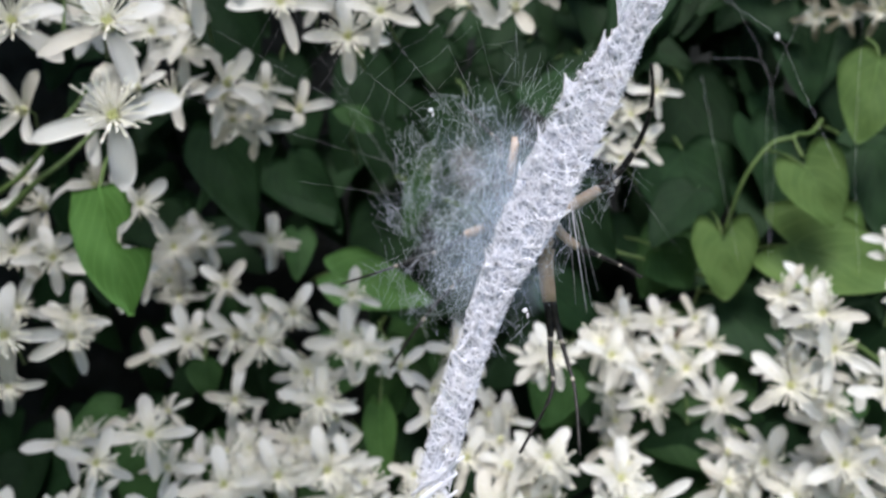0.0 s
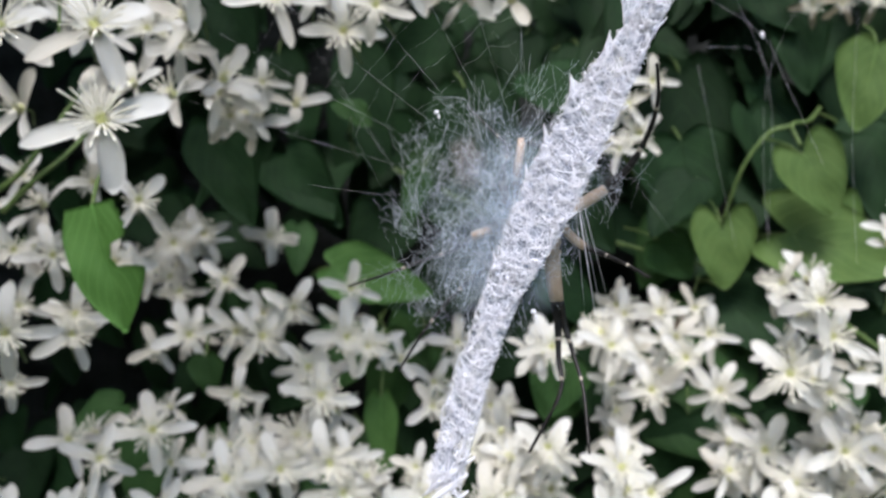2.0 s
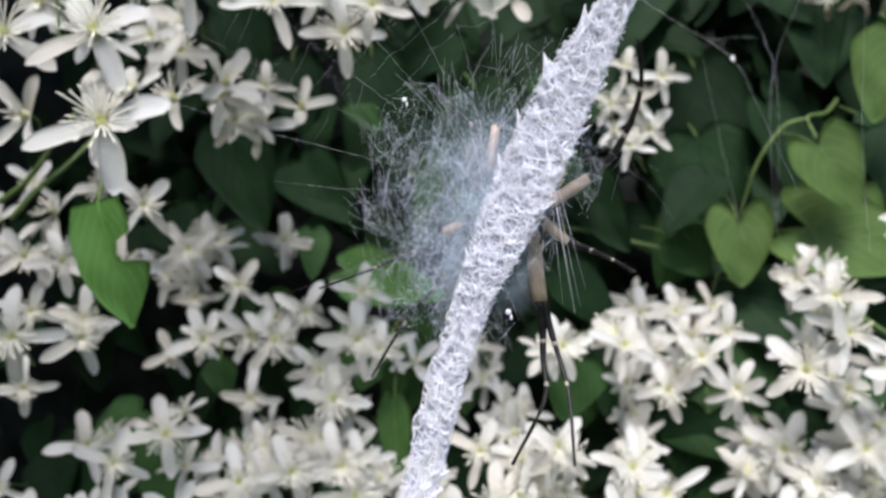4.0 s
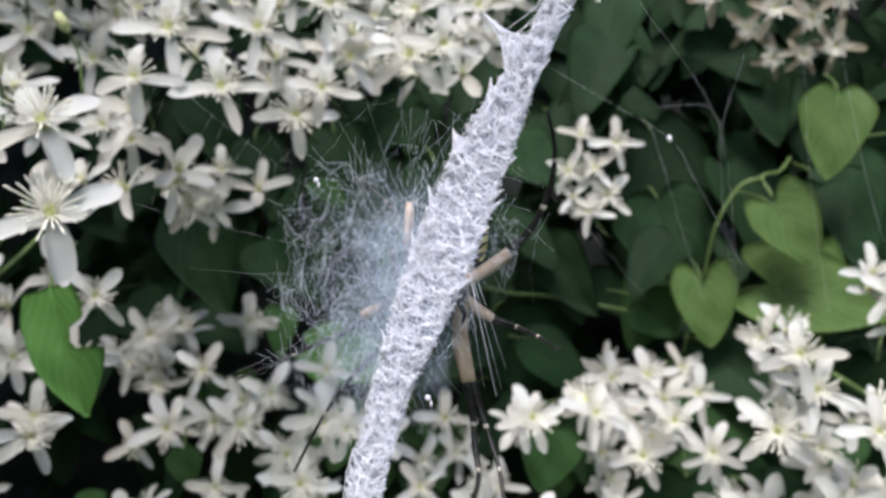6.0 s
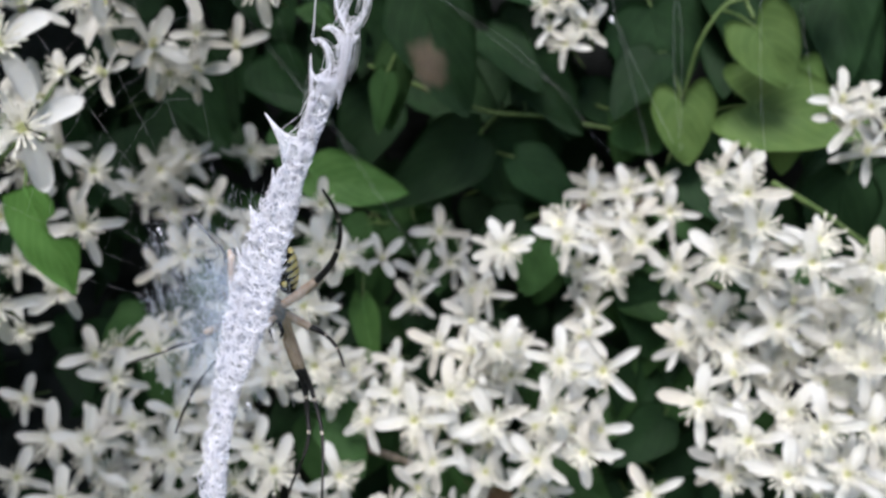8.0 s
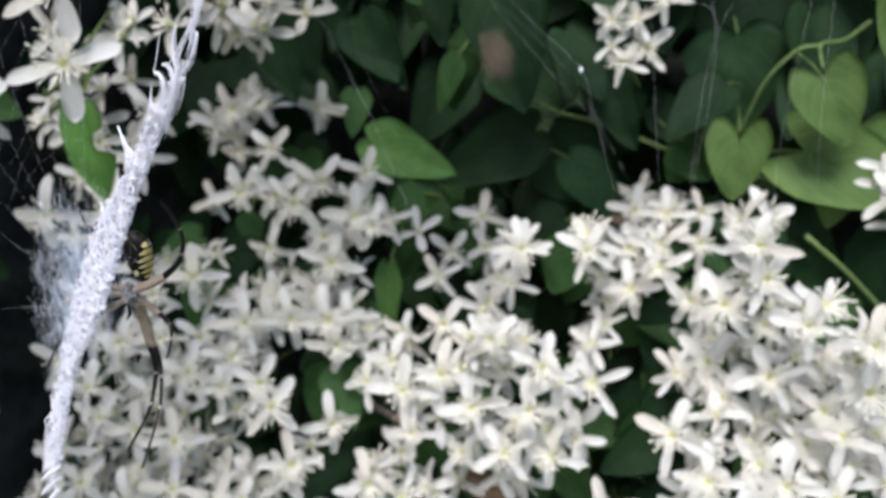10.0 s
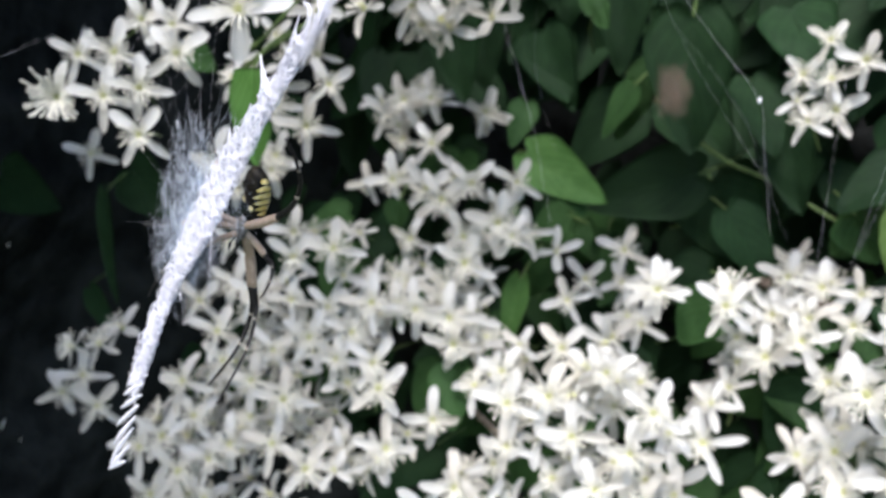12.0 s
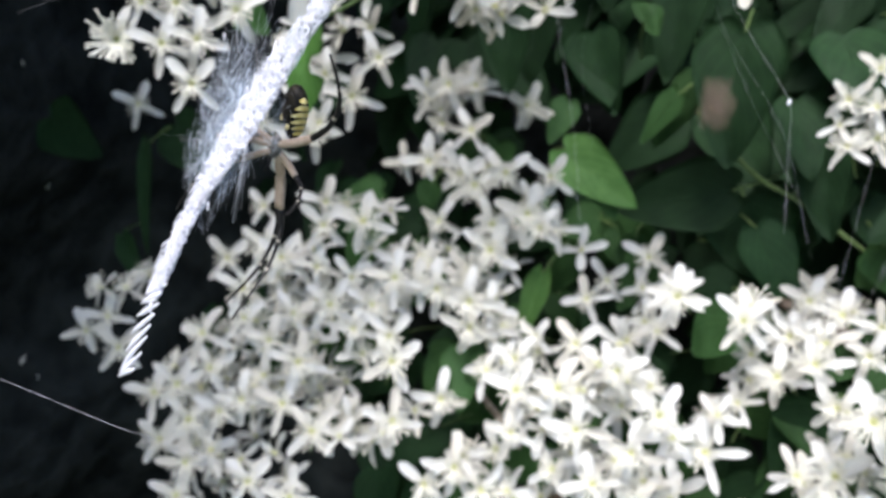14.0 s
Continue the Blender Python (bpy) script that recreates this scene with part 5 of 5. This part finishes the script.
        a = on_band(q, -1) / MM + Vector((-out, rng.uniform(0.2, 1.6), 0.3 * out))
        t = rng.gauss(1.2, 0.6)
        w = Vector((math.cos(t), rng.uniform(-0.2, 0.2), math.sin(t))) * rng.uniform(0.6, 2.4)
        g.tube([(a - w) * MM, (a + Vector((rng.gauss(0, 0.12), 0, rng.gauss(0, 0.12)))) * MM, (a + w) * MM], rng.uniform(0.005, 0.0115) * MM, 3)
    knots, grid = [in_sheet() for _ in range(470)], {}
    for i, p in enumerate(knots):
        grid.setdefault((int(p.x // 2), int(p.z // 2)), []).append(i)
    for i, p in enumerate(knots):
        near = sorted(((knots[j] - p).length, j) for dx in (-1, 0, 1) for dz in (-1, 0, 1) for j in grid.get((int(p.x // 2) + dx, int(p.z // 2) + dz), ()) if j != i)
        for d, j in near[1:6:2]:
            o = knots[j]
            bow = Vector((rng.gauss(0, 0.06), rng.gauss(0, 0.06), rng.gauss(0, 0.06)))
            g.tube([p * MM, ((p + o) / 2 + bow) * MM, o * MM], rng.uniform(0.005, 0.0115) * MM, 3)
    tagged(part("silk_tangle", g.done("silk_tangle", SILK_FINE), web, "bluish white tangle of fine silk"), kind="stuff")

    # thin veils over the tangle
    for at, wide, high, deep in (((-6.5, -12.5), 10.0, 11.5, 1.2), ((-4.0, -13.5), 6.5, 10.5, 2.0), ((-4.5, -12.0), 5.5, 10.5, 1.5), ((-3.0, -16.0), 5.0, 9.0, 0.9), ((-5.0, -15.0), 4.6, 8.5, 0.5), ((-3.6, -11.0), 4.4, 7.0, 0.8), ((-8.0, -18.5), 6.0, 6.5, 1.1)):
        verts, faces, uvs, n, c = [], [], [(1.0, 0.0)], 14, 36
        verts.append(Vector((at[0], deep, at[1])) * MM)
        for i in range(1, n + 1):
            for k in range(c):
                t, q = 2 * math.pi * k / c, i / n
                r = q * (0.92 + 0.5 * noise.noise((math.cos(t) * 2.2, math.sin(t) * 2.2, 7 + at[0])))
                verts.append(Vector((at[0] + wide * r * math.cos(t), deep + 0.8 * noise.noise((q * 3, t, 1)), at[1] + high * r * math.sin(t))) * MM)
                uvs.append(((1 - q) ** 0.7 * (0.75 + 0.5 * noise.noise((q * 4 * math.cos(t), q * 4 * math.sin(t), 2))), q))
        for k in range(c):
            faces.append((0, 1 + k, 1 + (k + 1) % c))
            for i in range(n - 1):
                a, b = 1 + i * c + k, 1 + i * c + (k + 1) % c
                faces.append((a, a + c, b + c, b))
        part("silk_veil", mesh_of("silk_veil", verts, faces, [VEIL], uvs=uvs), web, "thin bluish silk veil")

    # radial threads and the catching spiral
    hub = Vector((-2.0, 0.6, -12.5))
    angles = [96, 108, 119, 131, 142, 152, 163, 174, 200]
    for a in angles:
        t = radians(a)
        r = rng.uniform(42, 52) if a < 165 else rng.uniform(24, 30)
        g = Mesh()
        p0, p1 = hub + 9 * Vector((math.cos(t), 0, math.sin(t))), hub + r * Vector((math.cos(t), 0.02, math.sin(t)))
        g.tube([p0 * MM, (p0 + p1) / 2 * MM + Vector((0, 0, -0.0004)), p1 * MM], 0.006 * MM, 3)
        part("radial_thread", g.done("radial_thread", SILK), web)
    for turn in range(9):
        g = Mesh()
        r = 17 + 3.0 * turn + rng.uniform(-0.6, 0.6)
        pts = []
        for a in angles[:7]:
            t = radians(a + rng.uniform(-1, 1))
            pts.append((hub + (r + rng.uniform(-0.9, 0.9)) * Vector((math.cos(t), 0.01, math.sin(t)))) * MM)
        for p, q in zip(pts, pts[1:]):
            if rng.random() < 0.78:
                g.tube([p, (p + q) / 2 + Vector((0, 0, -0.0004)), q], 0.0045 * MM, 3)
        part("spiral_thread", g.done("spiral_thread", SILK), web)
    # taut guy threads fanning down the band's front
    for x, z in ((4.4, -23.2), (3.3, -22.4), (5.4, -21.0), (4.9, -22.6)):
        g = Mesh()
        a, b = Vector((2.0, -0.7, -7.6)), Vector((x, 0.6, z))
        g.tube([a * MM, (a + b) / 2 * MM, b * MM], (0.04 if x == 4.4 else 0.016) * MM, 4)
        part("guy_thread", g.done("guy_thread", SILK), web)
    # prey scraps caught in the silk
    for x, y, z in ((-12.8, -0.4, -2.5), (-1.5, -0.6, -23.2)):
        g = Mesh()
        g.ball(Vector((x, y, z)) * MM, (Vector((0.28, 0, 0.1)) * MM, Vector((0, 0.16, 0)) * MM, Vector((-0.1, 0, 0.24)) * MM), 0, 4, 6)
        g.ball(Vector((x + 0.3, y, z - 0.5)) * MM, (Vector((0.12, 0, 0)) * MM, Vector((0, 0.1, 0)) * MM, Vector((0, 0, 0.3)) * MM), 0, 4, 6)
        part("silk_speck", g.done("silk_speck", SILK), web)
    return web


# ---- the spider ----
def spider_shape():
    sp = thing("garden_spider", pose(0, 0, 0), "black and yellow garden spider hanging head down behind its web", "spider")
    up = Vector((0.03, -0.27, 0.96)).normalized()
    side = Vector((1, 0, 0)).cross(up).normalized() * -1
    x = up.cross(side)
    c = Vector((0.4, 6.6, -8.1))

    def shell(u, v, grow=1.0):
        """A point of the abdomen: v from 0 (spinnerets, top) to 1, u round it."""
        r = 2.0 * grow * math.sin(math.pi * (0.04 + 0.92 * v) ** 0.85) ** 0.62
        return (c + up * (3.7 - 7.4 * v) + (x * math.cos(u) + side * 0.85 * math.sin(u)) * r) * MM

    g, n, k = Mesh(), 18, 20
    for i in range(n + 1):
        for j in range(k):
            g.v.append(shell(2 * math.pi * j / k, i / n))
    for i in range(n):
        for j in range(k):
            a, b = i * k + j, i * k + (j + 1) % k
            g.f.append((a, a + k, b + k, b))
            g.s.append(0)
    g.f += [tuple(range(k)), tuple(range((n + 1) * k - 1, n * k - 1, -1))]
    g.s += [0, 0]
    abdomen = part("abdomen", g.done("abdomen", BELLY), sp, "glossy black abdomen with yellow bars")
    rng = random.Random(3)
    # yellow bars across the sides and back
    for row in range(6):
        v = 0.22 + 0.125 * row
        for flank in (0.3, 2.85):
            g = Mesh()
            w, m = 7, 4
            for i in range(w + 1):
                for j in range(m + 1):
                    u = flank + (0.5, 0.8, 1.0, 1.0, 1.0, 0.9)[row] * (2 * i / w - 1) * (0.8 + 0.3 * math.sin(v * 3))
                    t = v + 0.05 * (2 * j / m - 1) * math.sqrt(max(0.05, 1 - (2 * i / w - 1) ** 2)) + 0.02 * math.cos(3 * u)
                    g.v.append(shell(u, t, 1.02))
            for i in range(w):
                for j in range(m):
                    a = i * (m + 1) + j
                    g.f.append((a, a + 1, a + m + 2, a + m + 1))
                    g.s.append(0)
            part("yellow_bar", g.done("yellow_bar", YELLOW), abdomen)
    for u, v in ((4.3, 0.72), (5.4, 0.62)):
        g = Mesh()
        g.ball(shell(u, v, 0.98), (Vector((0.45, 0, 0)) * MM, Vector((0, 0.3, 0)) * MM, Vector((0, 0, 0.5)) * MM), 0, 5, 7)
        part("yellow_spot", g.done("yellow_spot", YELLOW), abdomen)
    g = Mesh()
    head = Vector((-0.7, 6.0, -13.4))
    g.ball(head * MM, (Vector((1.15, 0, 0)) * MM, Vector((0, 0.9, 0.1)) * MM, Vector((0, 0.2, -1.7)) * MM), 0, 8, 12)
    part("head", g.done("head", SILVER), sp, "silvery grey hairy head and thorax")
    g = Mesh()
    for q in (-0.5, 0.5):
        g.tube([(head + Vector((q, -0.4, -1.5))) * MM, (head + Vector((q * 2, -0.6, -2.6))) * MM, (head + Vector((q * 1.4, -0.8, -3.4))) * MM], [0.3 * MM, 0.25 * MM, 0.12 * MM], 6)
    part("feeler_pair", g.done("feeler_pair", BLACK), sp)

    def leg(tan, dark, thick=0.55, slim=0.5):
        """A leg: the tan thigh's line, then the black lower line with pale bands."""
        g = Mesh()
        a = smooth_line([Vector(p) * MM for p in tan], 4)
        g.tube(a, [thick * MM * (0.85 + 0.3 * math.sin(math.pi * i / len(a))) for i in range(len(a))], 8)
        lg = part("leg", g.done("leg", TAN), sp, "tan thigh and black lower leg")
        b = smooth_line([Vector(p) * MM for p in (tan[-1], *dark)], 5)
        g = Mesh()
        n = len(b)
        def size(i):
            return slim * MM * (1.0 - 0.68 * i / n) * (1.15 if i < n * 0.3 else 1.0)
        g.tube(b, [size(i) for i in range(n)], 7)
        for i in range(12 * n):
            q = rng.uniform(0, n - 1.01)
            p = b[int(q)].lerp(b[int(q) + 1], q % 1)
            d = Vector((rng.gauss(0, 1), rng.gauss(0, 1), rng.gauss(0, 1))).normalized()
            g.tube([p, p + d * 0.55 * MM], [0.02 * MM, 0.006 * MM], 3)
        part("lower_leg", g.done("lower_leg", BLACK), lg, "black bristly lower leg")
        for at in (0.36, 0.66):
            i = int(at * n)
            g = Mesh()
            g.tube([b[i], b[i + 1].lerp(b[i], 0.45)], size(i) * 1.03, 7)
            part("pale_band", g.done("pale_band", BAND), lg)

    leg([(-0.1, 6.0, -12.9), (1.9, 7.4, -11.6), (4.0, 8.2, -10.1)], [(6.6, 8.4, -7.6), (8.7, 7.5, -4.2), (9.9, 5.4, -1.2), (10.1, 3.1, 1.6)], 0.55, 0.4)
    leg([(-0.4, 6.6, -13.9), (0.3, 8.2, -15.2), (1.6, 9.1, -16.3)], [(3.2, 9.3, -16.9), (5.2, 8.6, -17.7), (7.4, 7.0, -18.6), (9.3, 5.1, -19.5)], 0.46, 0.32)
    leg([(-0.8, 6.9, -14.4), (-2.1, 9.0, -18.0), (-2.0, 10.2, -22.3)], [(-1.8, 11.0, -25.0), (-1.6, 10.8, -28.6), (-0.9, 9.3, -32.4), (-3.9, 8.1, -39.0)], 0.6, 0.46)
    leg([(-0.4, 7.0, -14.3), (-1.6, 9.2, -18.0), (-1.4, 10.4, -22.3)], [(-1.0, 11.2, -25.2), (0.4, 10.6, -28.8), (1.8, 9.1, -32.0), (3.4, 5.8, -37.9)], 0.44, 0.38)
    leg([(-0.6, 5.4, -13.2), (-4.7, 2.2, -14.2), (-8.5, 1.6, -15.6)], [(-11.0, 2.6, -17.0), (-14.6, 2.8, -18.1), (-18.8, 2.8, -19.6), (-24.4, 2.9, -21.3)], 0.5, 0.3)
    leg([(-0.4, 5.4, -14.0), (-3.6, 3.8, -16.5), (-7.0, 3.0, -18.6)], [(-9.0, 2.4, -20.2), (-11.4, 2.0, -22.6), (-14.3, 2.2, -26.0), (-17.4, 2.6, -30.4)], 0.42, 0.3)
    leg([(-0.6, 5.2, -12.6), (-3.9, 2.6, -11.6), (-3.5, 2.3, -5.3)], [(-1.6, 2.6, -6.0), (0.6, 2.6, -4.0), (2.2, 2.4, -1.0), (4.4, 2.4, 1.5)], 0.45, 0.3)
    leg([(-0.7, 5.2, -12.9), (-4.6, 2.8, -12.6), (-5.6, 2.4, -9.8)], [(-5.5, 2.4, -8.2), (-5.3, 3.0, -6.0), (-7.3, 3.0, -4.0), (-10.2, 3.0, -1.2)], 0.42, 0.3)
    return sp


WEB = web_shape()
SPIDER = spider_shape()

# the web's anchor through the clip, in metres
SWAY = [
    (0, 0.0563, 0.0451, 1.0466),
    (0.5, 0.0562, 0.0423, 1.0476),
    (1, 0.0601, 0.0431, 1.0475),
    (1.5, 0.0610, 0.0441, 1.0470),
    (2, 0.0578, 0.0451, 1.0457),
    (4.5, 0.0611, 0.0387, 1.0439),
    (5, 0.0599, 0.0372, 1.0441),
    (5.5, 0.0607, 0.0410, 1.0456),
    (6, 0.0610, 0.0395, 1.0458),
    (6.5, 0.0606, 0.0420, 1.0455),
    (7, 0.0598, 0.0390, 1.0467),
    (7.5, 0.0601, 0.0327, 1.0477),
    (8, 0.0589, 0.0360, 1.0480),
    (10.5, 0.0587, 0.0225, 1.0509),
    (11, 0.0562, 0.0193, 1.0502),
    (11.5, 0.0570, 0.0209, 1.0505),
    (12, 0.0604, 0.0191, 1.0528),
    (12.5, 0.0607, 0.0197, 1.0547),
    (13, 0.0613, 0.0146, 1.0552),
    (13.5, 0.0638, 0.0142, 1.0560),
    (14, 0.0622, 0.0138, 1.0559),
]


FLOWER_SWAY = [
    (0, -1, -0.2, 0.8),
    (0.5, -2, -0.3, -1),
    (1, -1, -0.1, -1.5),
    (1.5, -1.5, -0.1, -4.5),
    (2, -2.6, -0.4, -0.6),
    (4.5, -0.1, -0, -0.4),
    (5, 0.8, 0.1, 0.1),
    (5.5, -0, 0, -0.2),
    (6, 0.5, 0, 0.6),
    (6.5, 0.7, 0.1, 0.4),
    (7, -0.8, -0.1, 1.2),
    (7.5, -1.7, -0.2, 1.9),
    (8, -1.8, -0, 2.2),
    (10.5, -8.2, -2.2, 4.4),
    (11, -11.2, -3.9, 3.9),
    (11.5, -11, -4.2, 4.9),
    (12, -11.2, -4.8, 6.8),
    (14, -11.2, -4.8, 6.8),
]
LEAF_SWAY = [
    (0, 0.4, -0.1, 4),
    (0.5, -0.9, -0.1, -0.8),
    (1, -0.4, 0, -1.7),
    (1.5, -3.7, -0.4, -6.3),
    (2, -0.8, -0.1, -0.9),
    (4.5, 0.8, 0.1, 0.6),
    (5, 0.9, 0.2, -0.2),
    (5.5, 1.2, 0.2, 0.3),
    (6, 2.3, 0.1, 2.7),
    (6.5, 1.2, 0.2, 0.9),
    (7, -1.5, -0.2, 2.5),
    (7.5, -3.5, -0.5, 2.2),
    (8, -4.5, -0.7, 2.3),
    (10.5, -5.8, -0.2, 8.3),
    (11, -7.5, -4.5, 4),
    (12.5, -7, -4.5, 5.5),
    (14, -6.8, -4.5, 8),
]


KNOT_SWAY = [(0, 0.0999, 1.081), (2, 0.098, 1.079), (4.5, 0.092, 1.069), (5, 0.0911, 1.0678), (6.5, 0.094, 1.071), (8, 0.0983, 1.0746), (11, 0.0909, 1.0742), (12.5, 0.0928, 1.0786), (14, 0.0892, 1.0787)]


def swaying(ob, rows):
    """Keys a thing that the breeze shifts by some millimetres from its rest."""
    at, turn, _ = ob.matrix_basis.decompose()
    rest = Matrix.Translation(at) @ turn.to_matrix().to_4x4()
    walk(ob, [(t, pose(x * MM, y * MM, z * MM) @ rest) for t, x, y, z in rows])


def motions():
    rows = [(t, pose(x, y, z, 0, 0, -15)) for t, x, y, z in SWAY]
    walk(WEB, rows)
    walk(SPIDER, [(t, m @ pose(-0.0006, 0, 0)) for t, m in rows])
    walk(KNOTTED, [(t, pose(x, 0.1416, z)) for t, x, z in KNOT_SWAY])
    for ob in NEAR:
        swaying(ob, FLOWER_SWAY)
    swaying(BITTEN, LEAF_SWAY)


motions()
